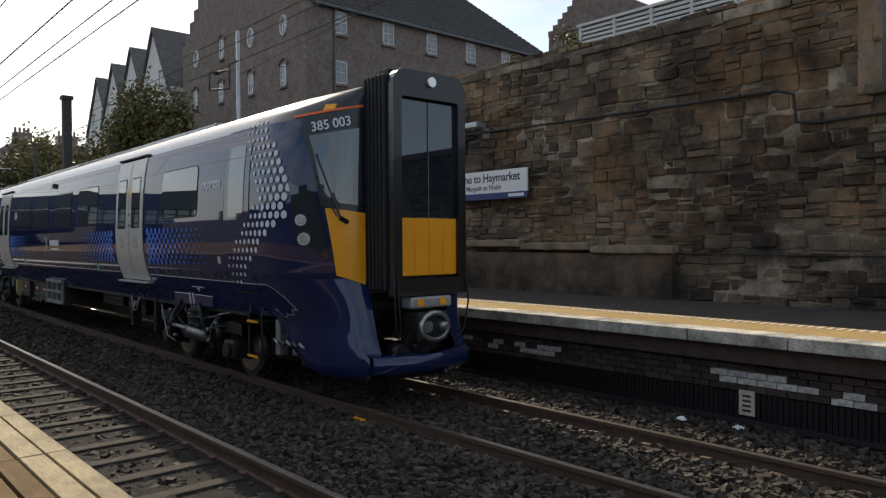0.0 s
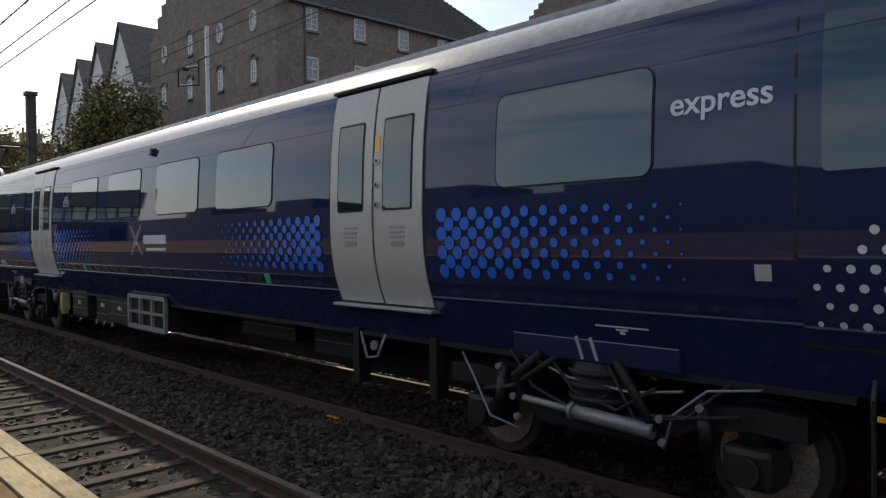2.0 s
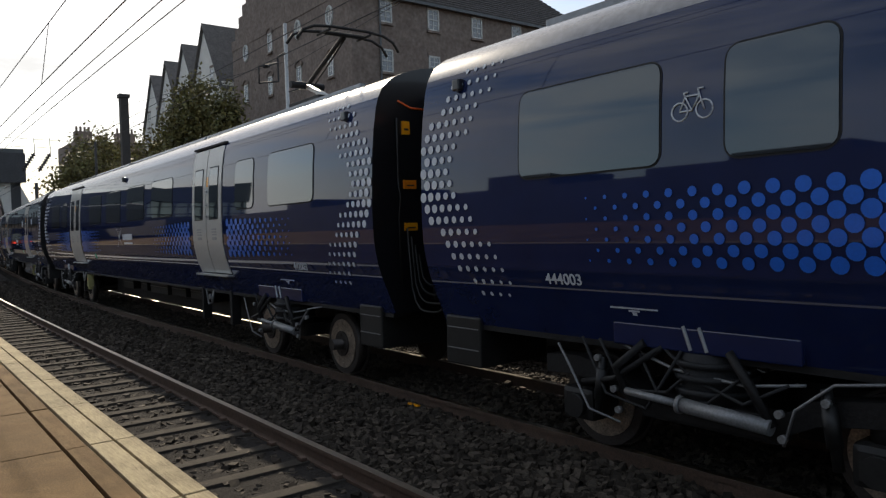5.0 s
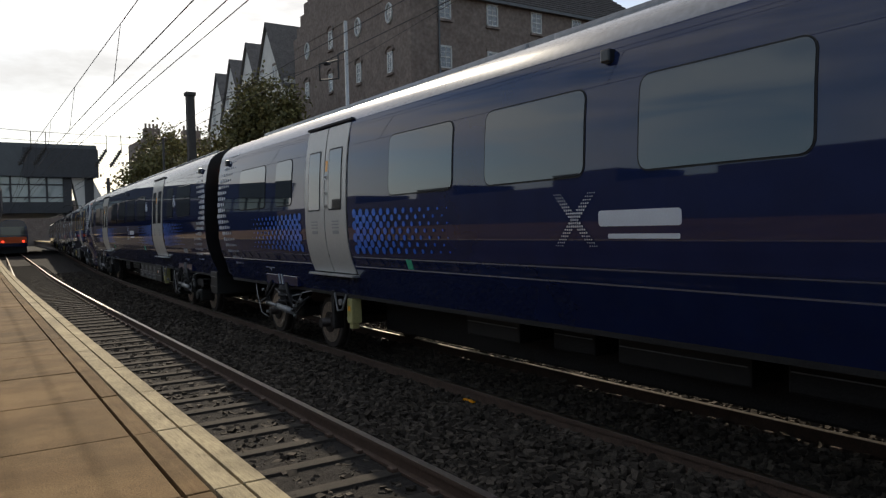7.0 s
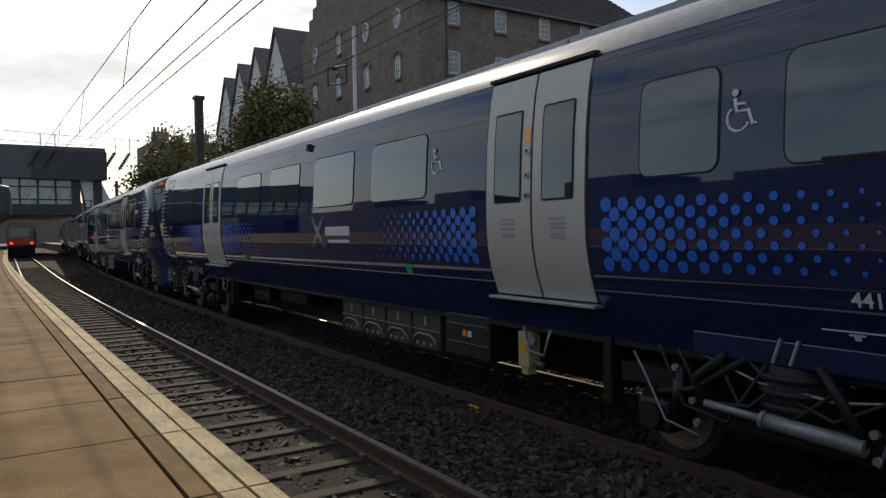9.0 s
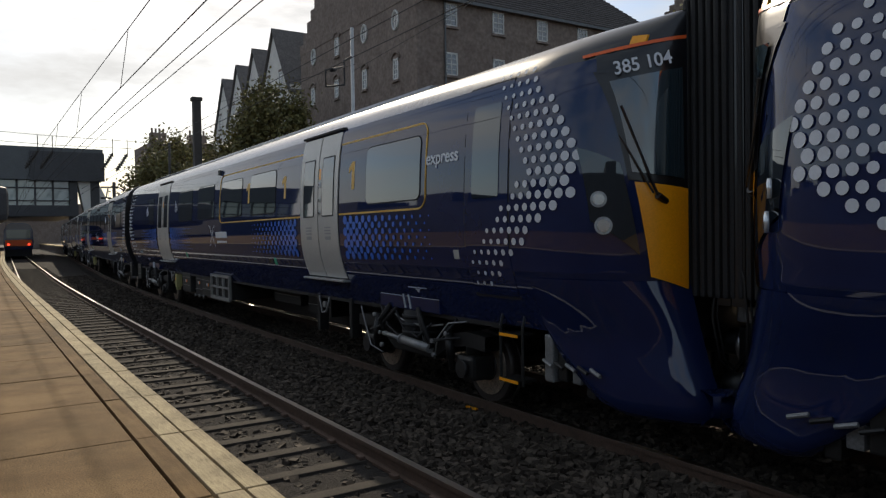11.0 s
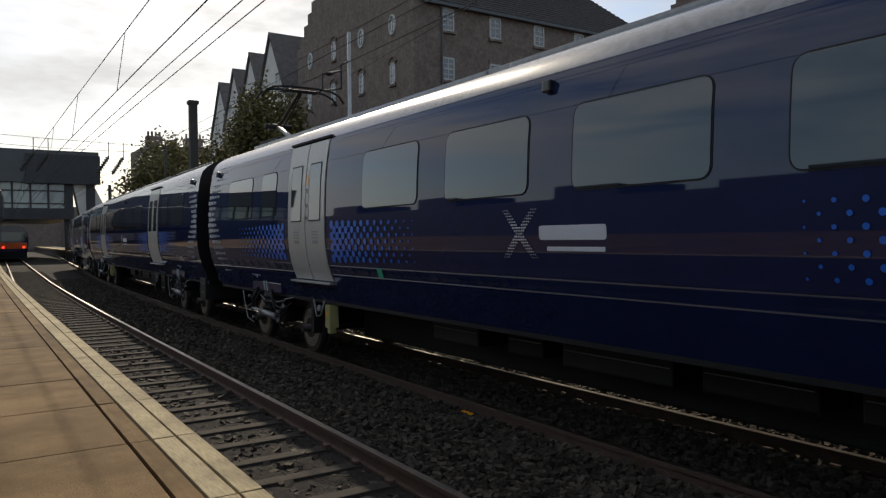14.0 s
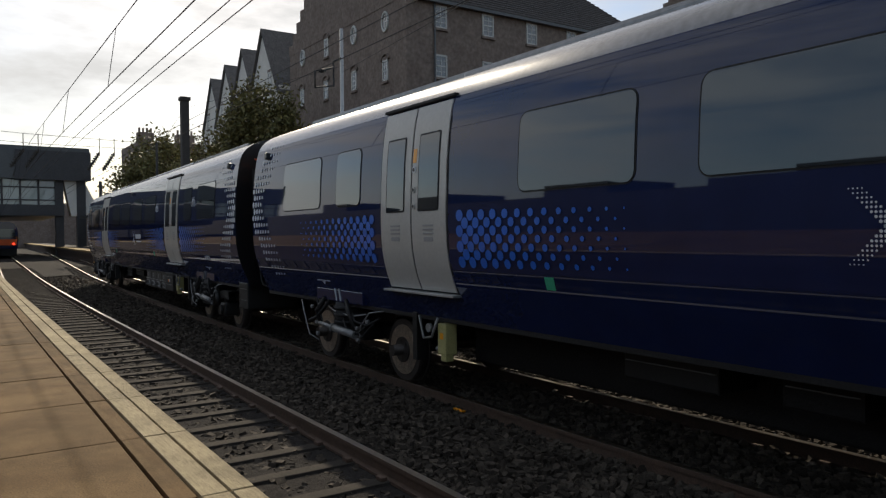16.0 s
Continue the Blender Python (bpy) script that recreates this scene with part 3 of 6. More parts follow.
# white louvred fence and roofs above the wall
fence = thing("louvre_screen", "white louvred screen standing behind the wall top", "screen")
for i in range(8):
    y0 = 4.1 + i * 0.95
    bm = bmesh.new()
    box(bm, 12.9, 13.0, y0 - 0.07, y0, 5.4, 7.0)
    part("post", bm, "winframe", fence)
    if i == 7:
        break
    for k in range(4):
        bm = bmesh.new()
        box(bm, 12.92, 12.98, y0, y0 + 0.88, 6.58 + k * 0.10, 6.64 + k * 0.10)
        part("slat", bm, "winframe", fence)
bm = bmesh.new()
box(bm, 12.88, 13.03, 4.0, 10.8, 6.98, 7.04)
part("top_rail", bm, "winframe", fence)
bm = bmesh.new()
box(bm, 13.02, 13.06, 4.0, 10.8, -0.3, 6.98)
part("back_board", bm, "cladding", fence)


# ---------------------------------------------------------------- vegetation
def clumps(n, centre, radii, leaf, seed, hollow=0.45):
    """Leaf blades scattered in uneven clumps inside a rough crown."""
    rng = np.random.default_rng(seed)
    cl = []
    while len(cl) < max(10, n // 130):
        p = rng.uniform(-1, 1, 3)
        if hollow < np.linalg.norm(p) < 1.0:
            cl.append(p * radii)
    bm_v, bm_f = [], []
    for i in range(n):
        c = cl[rng.integers(len(cl))]
        p = np.array(centre) + c + rng.normal(0, 0.17, 3) * radii
        u, v = rng.normal(size=3), rng.normal(size=3)
        u /= np.linalg.norm(u)
        v -= u * v.dot(u)
        v /= np.linalg.norm(v)
        s = leaf * rng.uniform(0.6, 1.4)
        b = len(bm_v)
        bm_v += [tuple(p - u * s), tuple(p + v * s * 0.55), tuple(p + u * s), tuple(p - v * s * 0.55)]
        bm_f += [(b, b + 1, b + 2, b + 3)]
    return bm_v, bm_f


def tree(x, y, z, h, radii, leaves, leaf, seed, label):
    t = thing("tree", label, "tree")
    rng = random.Random(seed)
    bm = bmesh.new()
    top = h - radii[2] * 0.9
    tube(bm, (0, 0, 0), (0.1, 0, top), 0.32, 10, 0.18)
    for i in range(9):
        a = rng.uniform(0, 6.28)
        zz = top * rng.uniform(0.6, 1.0)
        tube(bm, (0.05, 0, zz), (math.cos(a) * radii[0] * 0.7, math.sin(a) * radii[1] * 0.7, zz + radii[2] * rng.uniform(0.3, 1.0)), 0.10, 6, 0.03)
    part("trunk", bm, "bark", t)
    v, f = clumps(leaves, (0, 0, h - radii[2]), np.array(radii), leaf, seed)
    me = bpy.data.meshes.new("crown")
    me.from_pydata(v, [], f)
    me.materials.append(M["leaf"])
    o = new("crown", me)
    o.parent = t
    t.location = (x, y, z)
    return t


tree(19.3, 55.0, -0.2, 13.5, (2.9, 2.9, 4.0), 17000, 0.15, 11, "bushy tree with green and yellowing leaves before the tenements")
tree(17.5, 60.5, -0.2, 10.5, (2.2, 2.5, 3.0), 7000, 0.16, 15, "small dark green tree beside the tenements")
tree(23.5, 104, -0.2, 16.0, (4.5, 4.5, 5.5), 7000, 0.24, 12, "ivy-dark tree in front of the distant tenement")
tree(20.0, 98, -0.2, 12.0, (4.5, 4.5, 3.8), 5000, 0.24, 13, "low green tree beyond the platform wall")
tree(17.0, 2.6, -0.2, 8.0, (2.6, 1.6, 2.0), 5000, 0.10, 14, "green bush behind the low end of the wall")


def weeds(x, y, z, n, r, seed):
    o = thing("weed", "straggling weed with yellow-green leaves growing on the wall top", "weed", "wall weeds")
    v, f = clumps(n, (0, 0, r * 0.8), np.array((r * 0.6, r, r)), 0.04, seed, 0.1)
    me = bpy.data.meshes.new("leaf_mass")
    me.from_pydata(v, [], f)
    me.materials.append(M["leaf"])
    p = new("leaf_mass", me)
    p.parent = o
    bm = bmesh.new()
    for i in range(4):
        tube(bm, (0, 0, -0.05), (random.uniform(-r, r) * 0.4, random.uniform(-r, r) * 0.6, r * 1.2), 0.008, 5, 0.003)
    part("stem", bm, "bark", o)
    o.location = (x, y, z)


for (y, n, r) in ((9.25, 260, 0.34), (9.0, 120, 0.2), (10.6, 90, 0.15), (5.35, 110, 0.16), (11.8, 60, 0.12), (7.6, 50, 0.1)):
    weeds(WX + 0.1, y, WTOP, n, r, int(y * 10))


# ---------------------------------------------------------------- buildings
def window(parent, m, w, h, round_top=0, oval=False):
    """White sash window set into a wall that looks to local -Y."""
    win = tagged(new("window"), "")
    win.parent = parent
    win.matrix_basis = m
    pane, frm = bmesh.new(), bmesh.new()
    if oval:
        ring = [(math.cos(i * math.tau / 24) * w / 2, math.sin(i * math.tau / 24) * h / 2) for i in range(24)]
        outer = [pane.verts.new((x, -0.02, z)) for x, z in ring]
        pane.faces.new(outer)
        pts = [(x, -0.03, z) for x, z in ring]
        chain(frm, pts + pts[:1], 0.09, 6)
        tube(frm, (0, -0.03, -h / 2), (0, -0.03, h / 2), 0.03)
        tube(frm, (-w / 2, -0.03, 0), (w / 2, -0.03, 0), 0.03)
    else:
        box(pane, -w / 2, w / 2, -0.03, -0.01, -h / 2, h / 2)
        for sx in (-1, 1):
            box(frm, sx * w / 2 - 0.06, sx * w / 2 + 0.06, -0.07, 0.0, -h / 2, h / 2)
            box(frm, -w / 2 - 0.06, w / 2 + 0.06, -0.07, 0.001, sx * h / 2 - 0.06, sx * h / 2 + 0.06)
        box(frm, -w / 2, w / 2, -0.07, 0.0, -0.04, 0.04)
        box(frm, -0.025, 0.025, -0.055, 0.0, -h / 2, h / 2)
        for k in (-0.25, 0.25):
            box(frm, -w / 2, w / 2, -0.05, 0.0, k * h - 0.015, k * h + 0.015)
    part("pane", pane, "houseglass", win, "dark reflecting glass")
    part("frame", frm, "winframe", win, "white painted frame")
    if not oval:
        sill = bmesh.new()
        box(sill, -w / 2 - 0.15, w / 2 + 0.15, -0.16, 0.0, -h / 2 - 0.22, -h / 2 - 0.06)
        part("sill", sill, "masonry", win)
        lintel = bmesh.new()
        box(lintel, -w / 2 - 0.12, w / 2 + 0.12, -0.05, 0.0, h / 2 + 0.06, h / 2 + 0.30)
        part("lintel", lintel, "masonry", win)
    return win


# long stone tenement: gable towards the tracks, eaves side towards -Y
BX, BY, EAVE = 24.3, 41.8, 17.9
house = thing("tenement", "dark grey stone tenement with stepped gable and slate roof", "building")
bm = bmesh.new()
box(bm, BX, BX + 24.0, BY, BY + 20.0, -0.3, EAVE)
part("wall", bm, "masonry", house)
for i in range(12):                                  # crow-stepped gable
    hgt = EAVE + (i + 1) * 0.85
    bm = bmesh.new()
    box(bm, BX - 0.04, BX + 0.75, BY + i * 0.84 - 0.05, BY + 20.05 - i * 0.84, hgt - 0.85, hgt)
    part("gable_step", bm, "masonry", house)
bm = bmesh.new()
v = [bm.verts.new(p) for p in ((BX + 0.7, BY - 0.4, EAVE), (BX + 24.4, BY - 0.4, EAVE), (BX + 24.4, BY + 20.4, EAVE), (BX + 0.7, BY + 20.4, EAVE), (BX + 0.7, BY + 10.0, EAVE + 9.4), (BX + 17.5, BY + 10.0, EAVE + 9.4))]
for q in ((0, 1, 5, 4), (1, 2, 5), (2, 3, 4, 5), (0, 4, 3), (0, 3, 2, 1)):
    bm.faces.new([v[i] for i in q])
part("roof", bm, "slate", house)
for i in range(34):                                  # lapped slate courses
    bm = bmesh.new()
    f0, f1 = i / 34, (i + 1) / 34
    ya, yb, za, zb = BY - 0.4 + 10.4 * f0, BY - 0.4 + 10.4 * f1, EAVE + 9.4 * f0, EAVE + 9.4 * f1
    xa, xb, xl = BX + 24.4 - 6.9 * f0, BX + 24.4 - 6.9 * f1, BX + 0.78
    lo, hi = [(xl, ya, za + 0.10), (xa, ya, za + 0.10)], [(xb, yb, zb + 0.02), (xl, yb, zb + 0.02)]
    q = [bm.verts.new(p) for p in lo + hi]
    e = [bm.verts.new((x, y, z - 0.1)) for x, y, z in lo]
    bm.faces.new(q)
    bm.faces.new((e[0], e[1], q[1], q[0]))
    part("slate_course", bm, "slate", house)
bm = bmesh.new()
box(bm, BX + 0.5, BX + 24.4, BY - 0.45, BY - 0.25, EAVE - 0.22, EAVE - 0.02)
part("gutter", bm, "cladding", house)
bm = bmesh.new()
tube(bm, (BX + 2.2, BY - 0.12, 4), (BX + 2.2, BY - 0.12, EAVE), 0.07)
part("downpipe", bm, "cladding", house)
for x in (2.73, 6.8, 10.9, 14.97, 19.0):
    for z in (16.85, 13.5, 10.2):
        window(house, pose(BX + x, BY, z), 0.9, 1.45)
LEFT = Matrix.Rotation(radians(-90), 4, "Z")          # window that looks to -X
for y, z in ((44.6, 16.8), (49.35, 16.95), (58.9, 17.2)):
    window(house, pose(BX, y, z) @ LEFT, 0.85, 1.3, oval=True)
for y, z in ((54.15, 17.05), (44.6, 13.4), (49.35, 13.55), (54.3, 13.7), (59.1, 13.85), (44.6, 10.0), (49.35, 10.0), (54.3, 10.0), (59.1, 10.0)):
    window(house, pose(BX, y, z) @ LEFT, 0.62, 1.35)
    bm = bmesh.new()
    pts = [(BX - 0.05, y + math.cos(a) * 0.55, z + 0.72 + math.sin(a) * 0.45) for a in [math.pi * i / 8 for i in range(9)]]
    chain(bm, pts, 0.10, 5)
    part("arch_stone", bm, "masonry", house)

# pale gabled terrace further on
for i in range(4):
    gx, gy = 23.75 + i * 0.8, 63.0 + i * 8.1
    t = thing("gabled_house", "pale rendered house with a steep slate gable", "house", "terrace houses")
    bm = bmesh.new()
    box(bm, gx, gx + 9, gy, gy + 7.9, -0.3, 15.6)
    v = [bm.verts.new(p) for p in ((gx, gy + 0.5, 15.6), (gx, gy + 7.4, 15.6), (gx, gy + 3.95, 21.2), (gx + 9, gy + 0.5, 15.6), (gx + 9, gy + 7.4, 15.6), (gx + 9, gy + 3.95, 21.2))]
    for q in ((0, 1, 2), (3, 5, 4), (0, 2, 5, 3), (1, 4, 5, 2)):
        bm.faces.new([v[k] for k in q])
    part("wall", bm, "harl", t)
    bm = bmesh.new()
    for s in (-1, 1):
        ym = gy + 3.95
        q = [(gx - 0.25, ym, 21.55), (gx + 9, ym, 21.55), (gx + 9, ym + s * 4.1, 15.0), (gx - 0.25, ym + s * 4.1, 15.0)]
        lo = [bm.verts.new((a, b, c - 0.25)) for a, b, c in q]
        hi = [bm.verts.new(p) for p in q]
        bm.faces.new(hi)
        bm.faces.new(lo[::-1])
        for k in range(4):
            bm.faces.new((hi[k], lo[k], lo[(k + 1) % 4], hi[(k + 1) % 4]))
    part("roof", bm, "hazeslate", t)
    for yy in (2.3, 5.6):
        for z in (16.3, 13.2, 10.2, 7.4):
            window(t, pose(gx, gy + yy, z) @ LEFT, 0.8, 1.6)
        window(t, pose(gx + 1.5 + yy * 0.9, gy, 13.0), 0.8, 1.5)

# distant dark tenement with chimneys
t = thing("distant_tenement", "distant dark stone tenement with chimney pots", "building")
bm = bmesh.new()
box(bm, 21.5, 36, 112, 124, 0, 15.8)
part("wall", bm, "masonry", t)
for x, w in ((21.6, 2.2), (27.0, 2.6), (33.0, 2.0)):
    bm = bmesh.new()
    box(bm, x, x + w, 112, 113.5, 15.6, 17.2, 0.05)
    for k in range(4):
        tube(bm, (x + 0.3 + k * (w - 0.6) / 3, 112.7, 17.2), (x + 0.3 + k * (w - 0.6) / 3, 112.7, 17.9), 0.16, 8)
    part("chimney", bm, "masonry", t)
t = thing("distant_house", "distant pale house behind the trees", "building")
bm = bmesh.new()
box(bm, 33, 41, 108, 116, 0, 15.2)
part("wall", bm, "harl", t)
bm = bmesh.new()
box(bm, 32.7, 41.3, 107.7, 116.3, 15.2, 15.7)
box(bm, 33.5, 35.5, 108.5, 109.5, 15.7, 16.9)
part("roof", bm, "slate", t)
# stepped-gable house behind the retaining wall
t = thing("stone_house", "dark stone house with stepped gable behind the wall", "house")
GZ = 13.1
bm = bmesh.new()
box(bm, 30, 40, 20.1, 26.0, -0.3, GZ)
for i in range(9):
    box(bm, 29.95, 30.7, 20.1 + i * 0.33, 26.0 - i * 0.33, GZ + i * 0.26 - 0.01, GZ + 0.26 + i * 0.26)
part("wall", bm, "masonry", t)
bm = bmesh.new()
v = [bm.verts.new(p) for p in ((30.5, 20.0, GZ), (40, 20.0, GZ), (40, 26.1, GZ), (30.5, 26.1, GZ), (30.5, 23.05, GZ + 2.1), (40, 23.05, GZ + 2.1))]
for q in ((0, 1, 5, 4), (2, 3, 4, 5), (0, 4, 3), (1, 2, 5), (0, 3, 2, 1)):
    bm.faces.new([v[k] for k in q])
part("roof", bm, "slate", t)
t = thing("stone_house", "long dark slate-roofed stone house above the wall", "house")
bm = bmesh.new()
box(bm, 26, 36, 6.5, 15.0, -0.3, 10.4)
part("wall", bm, "masonry", t)
bm = bmesh.new()
box(bm, 25.6, 36.4, 6.2, 15.3, 10.4, 11.9, 0.3)
part("roof", bm, "slate", t)
for yy in (8, 11, 13.4):
    window(t, pose(26, yy, 8.6) @ LEFT, 0.9, 1.5)
# plain terrace that closes the place behind the camera
t = thing("station_building", "plain low station building behind the near platform", "building", kind="structure")
bm = bmesh.new()
box(bm, -13, -8.5, -55, 12, -0.5, 4.0)
box(bm, -13, -8.5, 12, 44, -0.5, 3.7)
for k in range(8):
    box(bm, -12.8, -9.5, -30 + k * 9.3, -27.0 + k * 9.3, 3.0, 4.5)
box(bm, -13, -8.9, 60, 92, -0.5, 4.0)
part("wall", bm, "shade", t)
bm = bmesh.new()
box(bm, -13.2, -6.3, -55, -6, 3.7, 3.95)
part("canopy", bm, "cladding", t)
t = thing("back_terrace", "plain dark terrace closing the view beyond the station building", "building", kind="structure")
bm = bmesh.new()
for k in range(20):
    box(bm, -40, -30, -60 + k * 13, -47.2 + k * 13, -0.3, (4.2, 5.4, 4.6, 5.9, 4.4, 5.0, 4.2, 5.5, 4.4, 6.2)[k % 10] + 0.4 * (k % 3))
part("wall", bm, "shade", t)

# ---------------------------------------------------------------- station bridge and platform canopies
t = thing("station_concourse", "dark clad station concourse bridging the tracks", "building")
bm = bmesh.new()
box(bm, -30, 13.0, 97, 125, 8.9, 12.7)
part("upper_cladding", bm, "cladding", t)
bm = bmesh.new()
box(bm, 5.2, 13.1, 96.7, 97.1, 8.8, 12.2)
part("dark_panel", bm, "darkclad", t)
bm = bmesh.new()
box(bm, -30, 9.4, 98, 124, 5.9, 8.9)
part("glazing", bm, "bridgeglass", t, "pale green glazed walkway")
for i in range(22):
    bm = bmesh.new()
    box(bm, -29.5 + i * 1.85, -29.3 + i * 1.85, 97.7, 98.05, 5.9, 8.9)
    part("mullion", bm, "darkclad", t)
for z in (6.4, 7.9):
    bm = bmesh.new()
    box(bm, -30, 9.4, 97.75, 98.04, z, z + 0.14)
    part("transom", bm, "darkclad", t)
bm = bmesh.new()
box(bm, -30, 10.2, 97, 125, 4.6, 5.9)
part("deck", bm, "darkclad", t)
bm = bmesh.new()
box(bm, 9.3, 10.2, 97.5, 98.4, -0.2, 9.0)
box(bm, 11.6, 12.6, 97.5, 98.4, -0.2, 9.0)
part("column", bm, "darkclad", t)
bm = bmesh.new()
v = [bm.verts.new(p) for p in ((10.2, 97.6, 8.9), (12.4, 97.6, 8.9), (14.4, 97.6, 4.6), (11.0, 97.6, 4.6), (10.2, 99.5, 8.9), (12.4, 99.5, 8.9), (14.4, 99.5, 4.6), (11.0, 99.5, 4.6))]
for q in ((0, 1, 2, 3), (4, 7, 6, 5), (0, 4, 5, 1), (1, 5, 6, 2), (2, 6, 7, 3), (3, 7, 4, 0)):
    bm.faces.new([v[k] for k in q])
part("stair_flank", bm, "harl", t, "pale sloping stair flank")
t = thing("platform_canopy", "dark platform canopy beyond the station bridge", "canopy")
bm = bmesh.new()
box(bm, 10.2 + cx(70), 14.5 + cx(70), 58, 96, 4.3, 4.5)
part("canopy_roof", bm, "darkclad", t)
for y in (60, 68, 76, 84, 92):
    bm = bmesh.new()
    tube(bm, (12 + cx(y), y, 0.8), (12 + cx(y), y, 4.3), 0.12, 10)
    part("column", bm, "darkclad", t)
bm = bmesh.new()
box(bm, 14.3 + cx(70), 14.5 + cx(70), 58, 96, 0.5, 4.3)
part("back_wall", bm, "darkclad", t)
bm = bmesh.new()
box(bm, 11 + cx(66), 12 + cx(66), 66, 66.1, 3.4, 3.8)
part("display", bm, "amber", t, "glowing amber departure display")
t = thing("near_canopy", "dark rounded canopy end over the near platform", "canopy")
bm = bmesh.new()
box(bm, -7, 1.42, 58, 92, 3.15, 5.65, 0.55)
part("canopy_roof", bm, "darkclad", t)
for y in (60, 70, 80):
    bm = bmesh.new()
    tube(bm, (-3, y, 0.9), (-3, y, 3.3), 0.12, 10)
    part("column", bm, "darkclad", t)

# train standing further along the near track
t = thing("distant_train", "stationary train with red tail lamps in the distance", "train")
bm = bmesh.new()
prof = [(-1.3, 0.9), (-1.4, 1.7), (-1.35, 2.9), (-1.1, 3.5), (-0.6, 3.75), (0.6, 3.75), (1.1, 3.5), (1.35, 2.9), (1.4, 1.7), (1.3, 0.9)]
rows = loft(bm, [[(x, y, z) for x, z in prof] for y in (0, 22)], closed=True)
bm.faces.new(rows[0])
bm.faces.new(rows[1])
part("body", bm, "navy", t)
bm = bmesh.new()
box(bm, -1.25, 1.25, -0.06, 0.0, 1.25, 1.9)
# orange in place of yellow puts the bridge's shade into the panel colour
part("front_panel", bm, "orange", t, "orange end panel, darkened for the bridge's shade")
bm = bmesh.new()
box(bm, -1.1, 1.1, -0.05, 0.0, 2.1, 3.0)
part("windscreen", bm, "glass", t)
bm = bmesh.new()
box(bm, -1.25, 1.25, 0.2, 21.5, 0.15, 0.95)
part("underframe", bm, "under", t)
for sx in (-0.95, 0.95):
    bm = bmesh.new()
    tube(bm, (sx, -0.09, 1.42), (sx, -0.05, 1.42), 0.11, 12)
    part("tail_lamp", bm, "redlamp", t, "glowing red tail lamp")
t.matrix_basis = pose(NEAR_C + cx(90), 90, 0, 0, 0, -2.0)


# ---------------------------------------------------------------- overhead line
def mast(x, y, h, r, mat, label, square=False):
    t = thing("overhead_mast", label, "mast", "overhead line masts")
    bm = bmesh.new()
    if square:
        box(bm, -r, r, -r, r, -0.3, h, 0.03)
        box(bm, -r - 0.06, r + 0.06, -r - 0.06, r + 0.06, h - 0.1, h + 0.08)
    else:
        tube(bm, (0, 0, -0.3), (0, 0, h), r, 12)
    part("post", bm, mat, t)
    t.location = (x, y, 0)
    return t


mast(9.4, 40.0, 9.3, 0.20, "mast", "thick dark overhead-line mast beside the tracks", True)
mast(12.9, 62.0, 9.6, 0.10, "mast", "slim distant overhead-line mast")
mast(11.5, 80.0, 7.6, 0.16, "mast", "distant overhead-line mast near the station")
t = mast(9.9, 22.2, 8.85, 0.06, "galv", "light grey slender overhead-line mast by the stone wall")
bm = bmesh.new()
chain(bm, [(0, 0, 7.9), (-0.35, -0.1, 7.7), (-0.35, -0.1, 6.9), (-1.6, -1.4, 6.5), (-1.6, -1.4, 7.0), (-0.35, -0.1, 7.5)], 0.03)
part("bracket_arm", bm, "wire", t)
bm = bmesh.new()
tube(bm, (-1.0, -0.8, 7.2), (-1.25, -1.05, 7.1), 0.06, 10)
part("insulator", bm, "rubber", t)


def wire(pts, r=0.008, label="thin dark overhead wire sagging between supports", name="overhead_wire"):
    t = thing(name, label, "wire", "overhead wires")
    bm = bmesh.new()
    chain(bm, pts, r, 5)
    part("wire_run", bm, "wire", t)
    return t


def along(x, y0, y1, z0, z1=None, sag=0.0, n=16):
    z1 = z0 if z1 is None else z1
    out = []
    for i in range(n + 1):
        f = i / n
        y = y0 + (y1 - y0) * f
        out.append((x + cx(y), y, z0 + (z1 - z0) * f - sag * 4 * f * (1 - f)))
    return out


wire(along(1.12, -30, 95, 4.42, n=40))
wire(along(1.26, -20, 40, 5.75, 5.75, 0.35, 20) + along(1.26, 40, 95, 5.75, 5.75, 0.3, 16)[1:])
wire(along(1.95, -30, 95, 4.95, n=40))
wire(along(2.22, -30, 95, 4.98, n=40))
wire(along(TC, -30, 110, 5.10, n=40))
wire(along(TC, -30, 95, 5.7, 5.7, 0.3, 24))
wire([(9.9, 22, 7.6), (9.4, 40, 8.8), (12.9, 62, 9.0)])
wire([(10.5, -8, 9.6), (9.9, 22.2, 7.4)], label="thin dark wire tied to the slender mast")
wire([(-12, 70, 11.4), (4.3, 70, 10.7), (13.0, 70, 10.5), (12.9, 62, 9.4)], 0.02)
wire([(-12, 70, 10.6), (5, 70, 9.9), (12.9, 70, 9.9)], 0.02)
for i in range(9):
    y = 6.8 + i * 6.2
    zt = 5.40 + 0.35 * ((y - 10) / 30) ** 2
    bm = bmesh.new()
    d = thing("dropper", "thin dropper wire between contact and catenary wires", "wire", "droppers")
    tube(bm, (1.26 + cx(y), y, min(zt, 5.75)), (1.12 + cx(y), y, 4.42), 0.006, 5)
    part("wire_run", bm, "wire", d)
